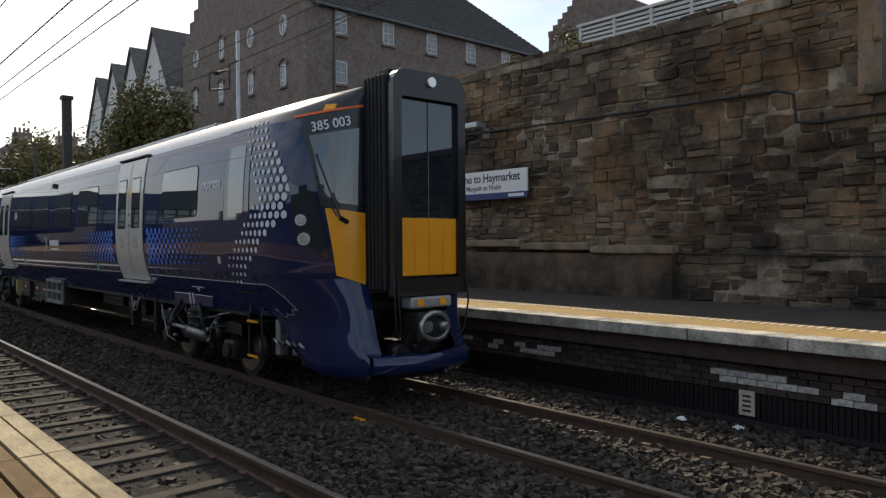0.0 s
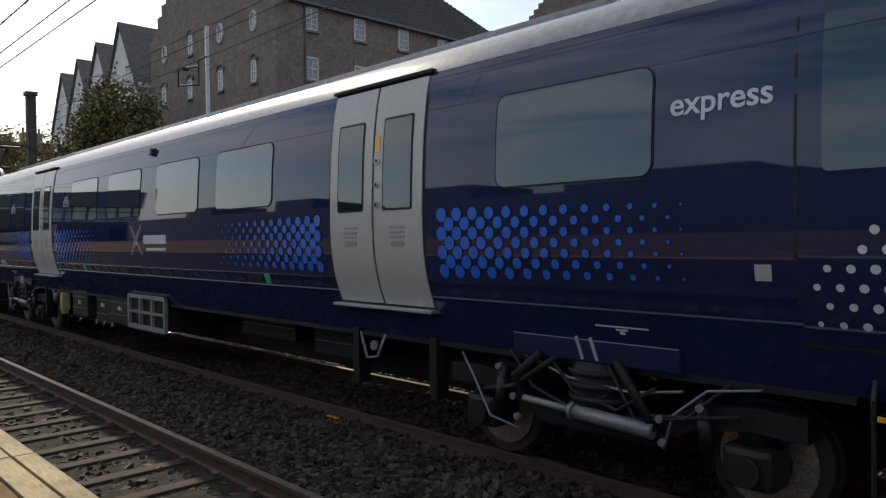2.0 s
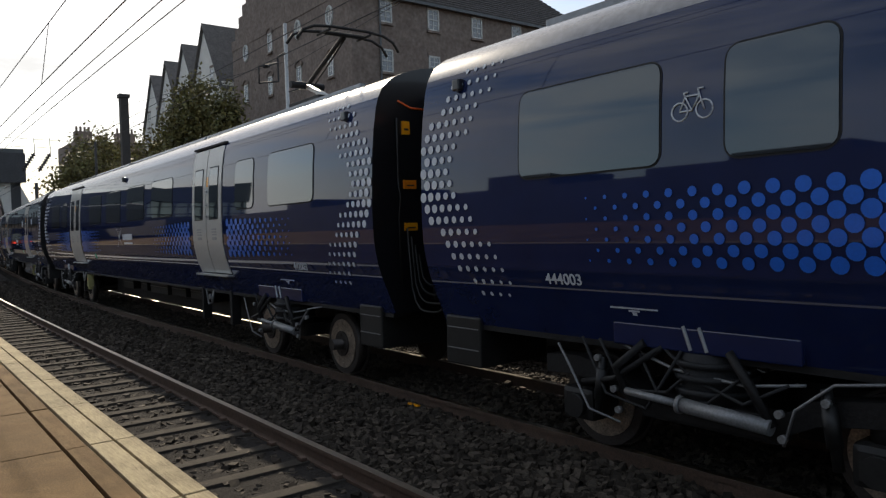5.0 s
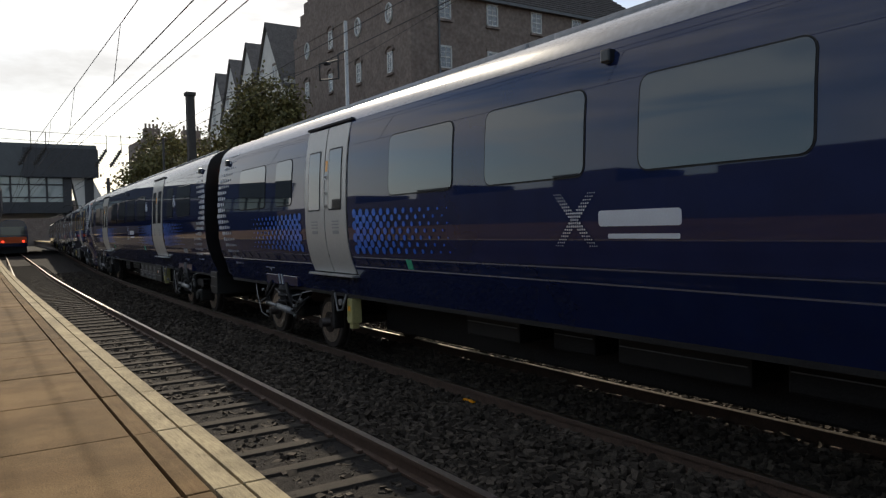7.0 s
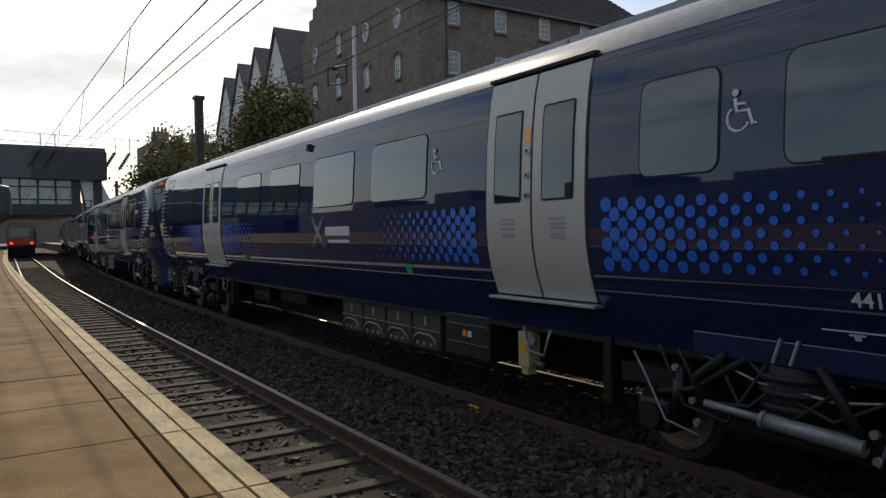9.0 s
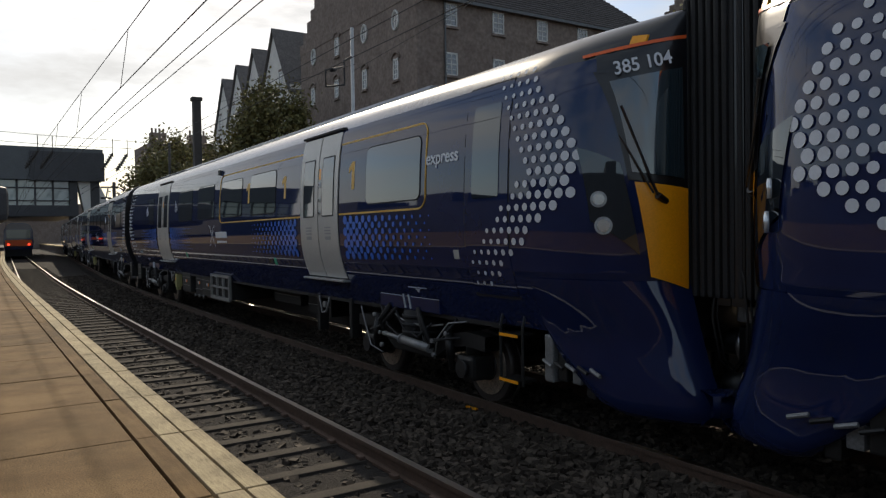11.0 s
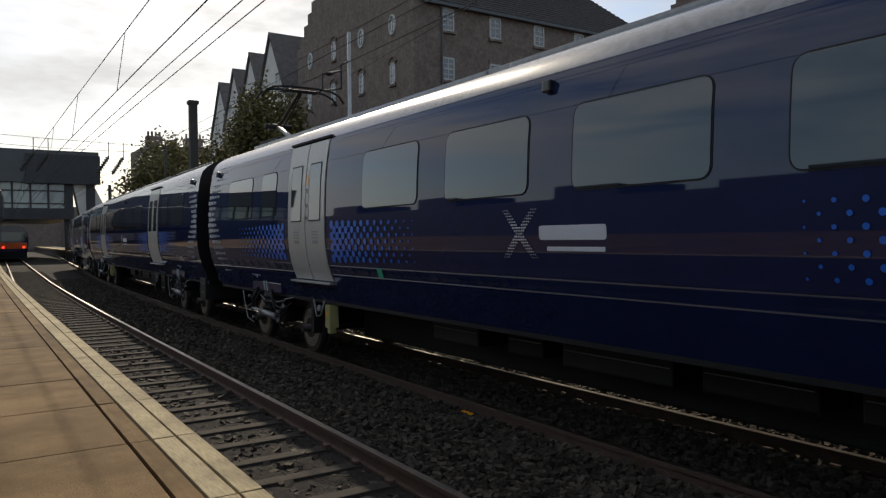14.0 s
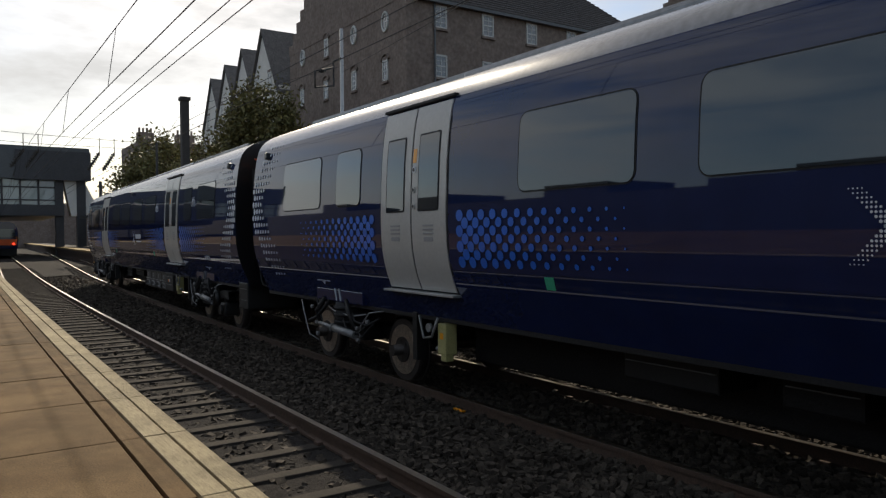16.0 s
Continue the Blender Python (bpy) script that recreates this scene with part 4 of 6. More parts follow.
for x in (4.1, 5.2, 9.9, 11.1):
    t = thing("insulator", "dark insulator hanging from the cross wire", "insulator", "insulators")
    bm = bmesh.new()
    for k in range(7):
        tube(bm, (-0.6 + k * 0.12, 0, -1.2 + k * 0.2), (-0.56 + k * 0.12, 0, -1.12 + k * 0.2), 0.2, 10)
    tube(bm, (-0.7, 0, -1.35), (0.25, 0, 0.2), 0.09)
    tube(bm, (0.25, 0, 0.15), (0.25, 0, 1.5), 0.035)
    part("insulator_body", bm, "mast", t)
    t.location = (x - 0.25, 70.0, 9.2)

# distance under and beyond the station bridge
t = thing("backdrop_buildings", "dark blurred station buildings far beyond the bridge", "buildings", kind="structure")
bm = bmesh.new()
for k, (x0, x1, h) in enumerate(((-60, -30, 9), (-30, -12, 7), (-12, 6, 8.5), (6, 18, 7.5), (18, 40, 10), (40, 80, 12))):
    box(bm, x0, x1 - 0.05, 185 + k, 195 + k, -0.3, h)
part("wall", bm, "masonry", t)


# ---------------------------------------------------------------- the passing train
PROFILE = [(0.98, 1.13), (1.08, 1.17), (1.2, 1.215), (1.32, 1.265), (1.45, 1.315), (1.545, 1.342), (1.56, 1.350), (1.575, 1.350), (1.68, 1.372), (1.8, 1.39), (2.0, 1.40), (2.2, 1.40), (2.5, 1.39), (2.8, 1.375), (3.05, 1.35),
           (3.3, 1.31), (3.42, 1.275), (3.52, 1.225), (3.60, 1.15), (3.68, 1.03), (3.75, 0.86), (3.80, 0.66), (3.84, 0.36), (3.86, 0.0)]
ROOF_FROM = 16
NOSE_U, NOSE_L, NOSE_G = -4.22, 1.22, 0.6
SHIFT = -0.34                 # how far the cab front lies beyond its drawing
REAR, MID_LEN, GAP = 17.23, 21.97, 0.88   # rear end of a driving car, a middle car's length, space between cars


def width_at(z):
    return float(np.interp(z, [p[0] for p in PROFILE], [p[1] for p in PROFILE]))


def half_width(u, z):
    """Half width of a driving car's skin; u = metres from the first passenger door, the nose at negative u."""
    w = width_at(z)
    g = min(NOSE_G, w)
    s = (NOSE_U - u) / NOSE_L
    if s <= 0:
        return w
    return g + (w - g) * max(0.0, 1 - min(s, 1.0) ** 2.2) ** (1 / 2.2)


def u_of(x, z):
    """Where along the nose the skin is x metres from the centre line."""
    w = width_at(z)
    c = min(max((x - NOSE_G) / max(w - NOSE_G, 1e-4), 0), 1)
    return NOSE_U - NOSE_L * (1 - c ** 2.2) ** (1 / 2.2)


class Car:
    """Maps positions along the car to its own space; flip turns the car round."""

    def __init__(self, root, mid, flip, nose):
        self.root, self.mid, self.flip, self.nose = root, mid, flip, nose

    def y(self, u):
        return (u - self.mid) * self.flip

    def x(self, u, z):
        return half_width(u, z) if self.nose else width_at(z)

    def patch(self, name, u0, u1, z0, z1, mat, off, r=0.0, sides=(-1,), parent=None, label="", n=8, cols=1):
        """A panel that lies on the car's skin, with rounded corners."""
        out = None
        for s in sides:
            bm = bmesh.new()
            zs = [z0 + (z1 - z0) * i / n for i in range(n + 1)]
            if r:
                zs = sorted(set(zs + [z0 + r * f for f in (0.05, 0.15, 0.3, 0.55)] + [z1 - r * f for f in (0.05, 0.15, 0.3, 0.55)]))
            secs = []
            for z in zs:
                e = min(z - z0, z1 - z)
                ins = r - math.sqrt(max(0.0, r * r - (r - e) ** 2)) if r and e < r else 0.0
                a, b = u0 + ins, u1 - ins
                row = []
                for k in range(cols + 1):
                    u = a + (b - a) * k / cols
                    row.append((s * (self.x(u, z) + off), self.y(u), z))
                secs.append(row)
            loft(bm, secs)
            rim = [e for e in bm.edges if e.is_boundary]
            for e in rim:
                e.smooth = False
            ex = bmesh.ops.extrude_edge_only(bm, edges=rim)
            for v in [g for g in ex["geom"] if isinstance(g, bmesh.types.BMVert)]:
                v.co.x -= s * (off + 0.004)
            out = part(name, bm, mat, parent or self.root, label)
        return out

    def quad(self, name, corners, mat, off, parent=None, label="", n=6, sides=(-1, 1)):
        """A nose panel given by its corners (half width, height): two top, two bottom."""
        (xa, za), (xb, zb), (xc, zc), (xd, zd) = corners
        o = None
        for s in sides:
            bm = bmesh.new()
            secs = []
            for i in range(n + 1):
                f = i / n
                row = []
                for k in range(n + 1):
                    g = k / n
                    x = (xa * (1 - g) + xb * g) * (1 - f) + (xd * (1 - g) + xc * g) * f
                    z = (za * (1 - g) + zb * g) * (1 - f) + (zd * (1 - g) + zc * g) * f
                    row.append((s * (x + off * 0.6), self.y(u_of(x, z) - off), z))
                secs.append(row)
            loft(bm, secs)
            o = part(name, bm, mat, parent or self.root, label)
        return o

    def dots(self, name, spots, mat, label):
        """Printed discs: (u, z, radius)."""
        v, f = [], []
        for u, z, r in spots:
            b = len(v)
            n = 14
            for i in range(n):
                uu, zz = u + math.cos(i * math.tau / n) * r, z + math.sin(i * math.tau / n) * r
                v.append((-(self.x(uu, zz) + 0.010), self.y(uu), zz))
            f.append(tuple(b + i for i in range(n)))
        me = bpy.data.meshes.new(name)
        me.from_pydata(v, [], f)
        me.materials.append(M[mat])
        o = new(name, me)
        o.parent = self.root
        tagged(o, label, kind="stuff")


def chevron_end(u_end, inward):
    """White dots that fan out from a car's end: an arrowhead whose tip touches the end."""
    out = []
    for j in range(19):
        z = 1.31 + j * 0.117
        lo = float(np.interp(z, (1.30, 1.53, 1.76, 2.0, 2.2, 2.75, 3.05, 3.3, 3.45), (0.72, 0.55, 0.40, 0.18, 0.05, 0.05, 0.25, 0.50, 0.62)))
        hi = float(np.interp(z, (1.30, 1.53, 1.76, 2.1, 2.33, 2.45, 2.6, 2.82, 3.05, 3.3, 3.45), (1.20, 1.22, 1.02, 0.72, 0.52, 0.46, 0.50, 0.68, 0.88, 1.08, 1.15)))
        for i in range(14):
            a = 0.05 + i * 0.12 + (0.06 if j % 2 else 0)
            if lo - 0.03 < a < hi + 0.03:
                r = 0.054 * (1 - 0.56 * abs(z - 2.4) / 1.1) * (1 - 0.38 * (a - lo) / (hi - lo))
                out.append((u_end + inward * a, z, max(r, 0.012)))
    return out


def chevron_nose():
    out = []
    for j in range(20):
        z = 1.41 + j * 0.108
        inner = np.interp(z, (1.41, 1.64, 1.74, 1.98, 2.2, 2.42, 2.54, 2.67, 2.81, 3.02, 3.26, 3.4), (-3.30, -3.31, -3.37, -3.64, -3.93, -4.17, -4.25, -4.2, -4.12, -3.97, -3.8, -3.7))
        outer = np.interp(z, (1.40, 1.62, 1.95, 2.17, 2.28, 2.51, 2.64, 2.75, 2.89, 3.10, 3.23, 3.47), (-3.60, -3.88, -4.29, -4.61, -4.78, -4.82, -4.93, -4.81, -4.69, -4.56, -4.43, -4.2))
        for i in range(26):
            u = -3.2 - i * 0.122 - (0.061 if j % 2 else 0)
            if outer - 0.03 <= u <= inner + 0.03:
                f = min(1.0, max(0.0, (inner - u) / (inner - outer)))
                r = 0.054 * (1 - 0.55 * abs(z - 2.45) / 1.1) * (0.62 + 0.38 * f)
                out.append((u, z, max(r, 0.014)))
    return out


def halftone(u, way, reach=2.66):
    """Blue dots in staggered columns of four and three that shrink away from a door."""
    out = []
    n = int((reach - 0.25) / 0.094)
    for i in range(n):
        odd = i % 2
        for j in range(3 if odd else 4):
            r = 0.0565 * (1 - i / n) ** 0.75 + 0.005
            out.append((u + way * (0.25 + i * 0.094), 1.645 + j * 0.163 + 0.0815 * odd, r))
    return out


def add_door(car, u0, u1):
    gap = 0.016
    car.patch("door_surround", u0 - 0.03, u1 + 0.03, 1.27, 3.45, "rubber", 0.004, sides=(-1, 1))
    um = (u0 + u1) / 2
    for s in (-1, 1):
        for a, b, inner in ((u0, um - gap, 1), (um + gap, u1, -1)):
            leaf = car.patch("door_leaf", a, b, 1.30, 3.40, "door", 0.014, sides=(s,), n=14)
            wa, wb = a + 0.15, b - 0.15
            car.patch("window_seal", wa - 0.02, wb + 0.02, 2.20, 3.08, "rubber", 0.018, 0.03, (s,), leaf)
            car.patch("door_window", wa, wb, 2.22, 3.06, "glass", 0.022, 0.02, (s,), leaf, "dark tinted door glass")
            for k in range(3):
                car.patch("print_bar", a + 0.24, b - 0.24, 2.03 - k * 0.045, 2.05 - k * 0.045, "print", 0.018, 0, (s,), leaf)
            car.patch("logo_bar", a + 0.25, b - 0.25, 1.86, 1.91, "print", 0.018, 0.02, (s,), leaf)
        for z, r, mt in ((2.68, 0.04, "white"), (2.45, 0.035, "door"), (2.26, 0.035, "steel")):
            bm = bmesh.new()
            xx = s * (car.x(um, z) + 0.016)
            tube(bm, (xx, car.y(um - 0.06), z), (xx + s * 0.012, car.y(um - 0.06), z), r, 16)
            part("push_button", bm, mt, car.root)
            bm = bmesh.new()
            tube(bm, (xx + s * 0.011, car.y(um - 0.06), z), (xx + s * 0.016, car.y(um - 0.06), z), r * 0.55, 12)
            part("button_centre", bm, "black", car.root)
        car.patch("warning_label", um - 0.10, um - 0.03, 2.76, 2.92, "yellow", 0.018, 0, (s,))
        bm = bmesh.new()
        ya, yb = sorted((car.y(u0 - 0.05), car.y(u1 + 0.05)))
        box(bm, *sorted((s * 1.16, s * 1.36)), ya, yb, 1.25, 1.28, 0.006)
        part("door_step", bm, "galv", car.root, "pale metal door step")
        bm = bmesh.new()
        xa, xb = sorted((s * 1.24, s * 1.31))
        box(bm, xa, xb, ya, yb, 3.425, 3.46, 0.006)
        part("rain_strip", bm, "rubber", car.root)


def add_window(car, u0, u1, label="dark tinted window glass"):
    for s in (-1, 1):
        seal = car.patch("window_seal", u0 - 0.016, u1 + 0.016, 2.32, 3.08, "rubber", 0.005, 0.11, (s,))
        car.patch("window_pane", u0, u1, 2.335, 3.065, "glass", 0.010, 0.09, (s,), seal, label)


def bogie(car, u, seed, brake_out=False):
    """Running gear with two wheelsets, dampers and springs; returns the wheelsets."""
    b = new("bogie")
    b.parent = car.root
    b.location = (0, car.y(u), 0)
    for s in (-1, 1):
        bm = bmesh.new()
        x0, x1 = sorted((s * 0.93, s * 1.13)) if not brake_out else sorted((s * 0.42, s * 0.60))
        box(bm, x0, x1, -0.55, 0.55, 0.42, 0.62, 0.03)
        for e in (-1, 1):
            secs = [[(x0, e * yy, z), (x1, e * yy, z), (x1, e * yy, z + 0.16), (x0, e * yy, z + 0.16)] for yy, z in ((0.5, 0.44), (0.8, 0.6), (1.2, 0.66), (1.55, 0.64))]
            loft(bm, secs, closed=True, smooth=False)
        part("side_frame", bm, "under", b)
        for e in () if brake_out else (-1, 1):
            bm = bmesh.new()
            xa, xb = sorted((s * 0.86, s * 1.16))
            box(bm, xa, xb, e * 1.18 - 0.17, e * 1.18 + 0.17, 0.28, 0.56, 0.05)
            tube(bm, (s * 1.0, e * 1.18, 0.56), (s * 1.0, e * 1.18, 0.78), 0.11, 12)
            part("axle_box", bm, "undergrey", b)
            bm = bmesh.new()
            tube(bm, (s * 1.16, e * 1.18, 0.41), (s * 1.21, e * 1.18, 0.41), 0.10, 16)
            part("axle_cap", bm, "undergrey", b)
            bm = bmesh.new()
            tube(bm, (s * 1.17, e * 0.95, 0.36), (s * 1.17, e * 0.88, 0.86), 0.035, 10)
            tube(bm, (s * 1.17, e * 0.93, 0.5), (s * 1.17, e * 0.89, 0.76), 0.05, 10)
            part("vertical_damper", bm, "undergrey", b)
        bm = bmesh.new()
        tube(bm, (s * 0.95, 0, 0.62), (s * 0.95, 0, 0.98), 0.27, 20)
        for zz in (0.70, 0.80, 0.90):
            tube(bm, (s * 0.95, 0, zz - 0.02), (s * 0.95, 0, zz + 0.02), 0.30, 20)
        part("air_spring", bm, "rubber", b)
        bm = bmesh.new()
        tube(bm, (s * 1.22, -0.55, 0.56), (s * 1.22, 0.15, 0.60), 0.055, 14)
        tube(bm, (s * 1.22, 0.15, 0.60), (s * 1.22, 0.62, 0.625), 0.03, 12)
        tube(bm, (s * 1.22, 0.12, 0.598), (s * 1.22, 0.15, 0.60), 0.068, 14)
        part("yaw_damper", bm, "damper", b, "grey cylindrical yaw damper")
        for pts, rad, mt in (([(s * 1.2, 0.62, 0.60), (s * 1.22, 0.72, 0.8), (s * 1.2, 0.45, 1.02)], 0.035, "under"),
                             ([(s * 1.2, -0.55, 0.56), (s * 1.22, -0.38, 0.85), (s * 1.2, -0.25, 1.02)], 0.035, "under"),
                             ([(s * 1.18, 0.3, 1.0), (s * 1.2, 0.75, 0.7), (s * 1.17, 1.1, 0.62)], 0.028, "under"),
                             ([(s * 1.16, -0.75, 0.86), (s * 1.18, -0.35, 0.80), (s * 1.18, 0.2, 0.84), (s * 1.16, 0.7, 0.98)], 0.012, "damper"),
                             ([(s * 1.19, -1.3, 0.95), (s * 1.21, -0.95, 0.9), (s * 1.21, -0.7, 0.7), (s * 1.2, -0.62, 0.45)], 0.011, "damper"),
                             ([(s * 1.19, 1.35, 0.92), (s * 1.22, 1.2, 0.75), (s * 1.22, 1.0, 0.42), (s * 1.2, 0.7, 0.36)], 0.011, "damper")):
            bm = bmesh.new()
            chain(bm, pts, rad)
            part("link_arm" if rad > 0.02 else "brake_pipe", bm, mt, b)
        for yy, zz in ((-0.62, 0.50), (-0.60, 0.66), (0.70, 0.46), (0.74, 0.62), (0.9, 0.85), (-0.9, 0.78)):
            bm = bmesh.new()
            tube(bm, (s * 1.19, yy, zz), (s * 1.235, yy, zz), 0.028, 10)
            part("pipe_joint", bm, "damper", b)
        bm = bmesh.new()
        rr = random.Random(seed)
        for k in range(4):
            y0 = rr.uniform(-1.3, 0.2)
            chain(bm, [(s * 1.19, y0, rr.uniform(0.75, 1.0)), (s * 1.22, y0 + 0.3, rr.uniform(0.5, 0.75)), (s * 1.2, y0 + 0.7, rr.uniform(0.55, 0.8)), (s * 1.18, y0 + 0.95, 1.0)], 0.014, 6)
        part("hose", bm, "rubber", b)
    bm = bmesh.new()
    box(bm, -0.93, 0.93, -0.25, 0.25, 0.42, 0.62, 0.03)
    box(bm, -0.5, 0.5, -1.0, -0.35, 0.3, 0.75, 0.05)
    part("cross_beam", bm, "under", b)
    sets = []
    for e in (-1, 1):
        bm = bmesh.new()
        for s in (-1, 1):
            tube(bm, (s * 0.685, 0, 0), (s * 0.815, 0, 0), 0.41, 40)
            tube(bm, (s * 0.66, 0, 0), (s * 0.685, 0, 0), 0.435, 40)
        tube(bm, (-1.0, 0, 0), (1.0, 0, 0), 0.075, 16)
        w = part("wheelset", bm, "wheel", b, "worn steel wheels on their axle")
        w.location = (0, e * 1.18, 0.41)
        sets.append(w)
    for w in sets:
        bm = bmesh.new()
        for s in (-1, 1):
            tube(bm, (s * 0.815, 0, 0), (s * 0.828, 0, 0), 0.33, 36)
        for s in (-1, 1):
            for k in range(12):
                a = k * math.tau / 12
                p = Vector((0, math.cos(a) * 0.27, math.sin(a) * 0.27))
                tube(bm, Vector((s * 0.826, 0, 0)) + p, Vector((s * 0.836, 0, 0)) + p, 0.018, 8)
        d = bm
        hub = bmesh.new()
        for s in (-1, 1):
            tube(hub, (s * 0.815, 0, 0), (s * 0.85, 0, 0), 0.17, 24)
            for k in range(6):
                a = k * math.tau / 6
                p = Vector((0, math.cos(a) * 0.12, math.sin(a) * 0.12))
                tube(hub, Vector((s * 0.85, 0, 0)) + p, Vector((s * 0.862, 0, 0)) + p, 0.02, 6)
            tube(hub, (s * 0.85, 0, 0), (s * 0.88, 0, 0), 0.07, 16)
        hub_me = bpy.data.meshes.new("hub")
        hub.to_mesh(hub_me)
        hub.free()
        me = bpy.data.meshes.new("brake_disc")
        bmesh.ops.recalc_face_normals(d, faces=d.faces)
        d.to_mesh(me)
        d.free()
        me.materials.append(M["disc"])
        # the disc turns with the wheel: it is joined to the wheel's own mesh
        joined = bmesh.new()
        joined.from_mesh(w.data)
        joined.from_mesh(hub_me)
        n0 = len(joined.faces)
        joined.from_mesh(me)
        joined.faces.ensure_lookup_table()
        for f in joined.faces[n0:]:
            f.material_index = 1
        joined.to_mesh(w.data)
        joined.free()
        w.data.materials.append(M["disc"])
    return sets


def equipment(car, boxes):
    for u0, u1, z0, z1, mat, depth in boxes:
        for s in (-1, 1):
            bm = bmesh.new()
            xa, xb = sorted((s * (1.19 - depth), s * 0.25))
            ya, yb = sorted((car.y(u0), car.y(u1)))
            box(bm, xa, xb, ya, yb, z0, z1, 0.02)
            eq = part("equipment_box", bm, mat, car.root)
            for zz in (z0 + 0.17, z1 - 0.12):
                bm = bmesh.new()
                x0, x1 = sorted((s * (1.188 - depth), s * (1.205 - depth)))
                box(bm, x0, x1, ya + 0.03, yb - 0.03, zz - 0.004, zz + 0.004)
                part("box_rib", bm, "damper", eq)
            if yb - ya > 0.7 and depth < 0.3:
                for k in range(2):
                    bm = bmesh.new()
                    x0, x1 = sorted((s * (1.192 - depth), s * (1.202 - depth)))
                    yy, zl = ya + (yb - ya) * 0.42 + 0.10 * k, z1 - 0.22
                    box(bm, x0, x1, yy - 0.036, yy + 0.036, zl - 0.034, zl + 0.034)
                    part("warning_label", bm, "white" if (k == 0) == (s * car.flip > 0) else "orange_label", eq)


def converter_bay(car, u0, u1):
    """Row of four open cells with pale gauges and bent pipes before a dark back."""
    n = 4
    for k in range(n):
        a = u0 + (u1 - u0) * k / n
        b = u0 + (u1 - u0) * (k + 1) / n - 0.05
        ya, yb = sorted((car.y(a), car.y(b)))
        bm = bmesh.new()
        box(bm, -1.06, -0.4, ya, yb, 0.46, 0.99, 0.02)
        cell = part("converter_cell", bm, "cellgrey", car.root, "brownish grey equipment cell")
        for z in (0.70, 0.95):
            bm = bmesh.new()
            box(bm, -1.085, -1.055, ya, yb, z, z + 0.012)
            part("cell_rail", bm, "damper", cell)
        bm = bmesh.new()
        box(bm, -1.075, -1.058, (ya + yb) / 2 - 0.02, (ya + yb) / 2 + 0.02, 0.76, 0.88)
        part("gauge", bm, "print", cell)
        bm = bmesh.new()
        chain(bm, [(-1.08, ya + 0.03, 0.50), (-1.09, ya + 0.08, 0.60), (-1.09, ya + 0.2, 0.655), (-1.09, yb - 0.2, 0.655), (-1.09, yb - 0.08, 0.60), (-1.08, yb - 0.03, 0.50)], 0.016, 6)
        part("bent_pipe", bm, "damper", cell)
        for f in (0.3, 0.55, 0.8):
            bm = bmesh.new()
            tube(bm, (-1.05, ya + (yb - ya) * f, 0.53), (-1.08, ya + (yb - ya) * f, 0.53), 0.022, 10)
            part("cell_plug", bm, "print", cell)


def drain_caps(car, us):
    """Small pale round caps along the lower edge of the equipment."""
    for u in us:
        bm = bmesh.new()
        tube(bm, (-1.14, car.y(u), 0.47), (-1.17, car.y(u), 0.47), 0.042, 16)
        cap = part("drain_cap", bm, "paleframe", car.root)
        bm = bmesh.new()
        tube(bm, (-1.168, car.y(u), 0.47), (-1.176, car.y(u), 0.47), 0.018, 12)
        part("cap_plug", bm, "under", cap)


def underframe_core(car, u0, u1):
    """Pipe runs, and an added dark box that blocks light along the middle of the floor."""
    bm = bmesh.new()
    ya, yb = sorted((car.y(u0), car.y(u1)))
    box(bm, -0.22, 0.22, ya, yb, 0.30, 1.15, 0.03)
    part("underfloor_light_block", bm, "under", car.root)
    for x, z in ((-0.62, 1.08), (-0.8, 1.12)):
        bm = bmesh.new()
        tube(bm, (x, ya, z), (x, yb, z), 0.03, 8)
        part("air_pipe", bm, "damper", car.root)


def grille(car, u0, u1, z0=0.52, z1=1.08):
    for s in (-1, 1):
        ya, yb = sorted((car.y(u0), car.y(u1)))
        x0, x1 = sorted((s * 1.18, s * 1.23))
        bm = bmesh.new()
        box(bm, x0, x1, ya, yb, z1 - 0.06, z1)
        box(bm, x0, x1, ya, yb, z0, z0 + 0.07)
        for f in (0, 0.335, 0.665, 1):
            yy = ya + (yb - ya - 0.05) * f
            box(bm, x0 + 0.002 * s, x1 + 0.002 * s, yy, yy + 0.05, z0, z1)
        box(bm, x0, x1, ya, yb, (z0 + z1) / 2 - 0.02, (z0 + z1) / 2 + 0.02)
        g = part("intake_frame", bm, "paleframe", car.root, "dull white painted intake frame")
        bm = bmesh.new()
        xa, xb = sorted((s * 1.16, s * 0.3))
        box(bm, xa, xb, ya + 0.02, yb - 0.02, z0 + 0.03, z1 - 0.02)
        for k in range(12):
            zz = z0 + 0.06 + k * (z1 - z0 - 0.12) / 12
            xa, xb = sorted((s * 1.16, s * 1.175))
            box(bm, xa, xb, ya + 0.04, yb - 0.04, zz, zz + 0.015)
        part("intake_mesh", bm, "undergrey", g)


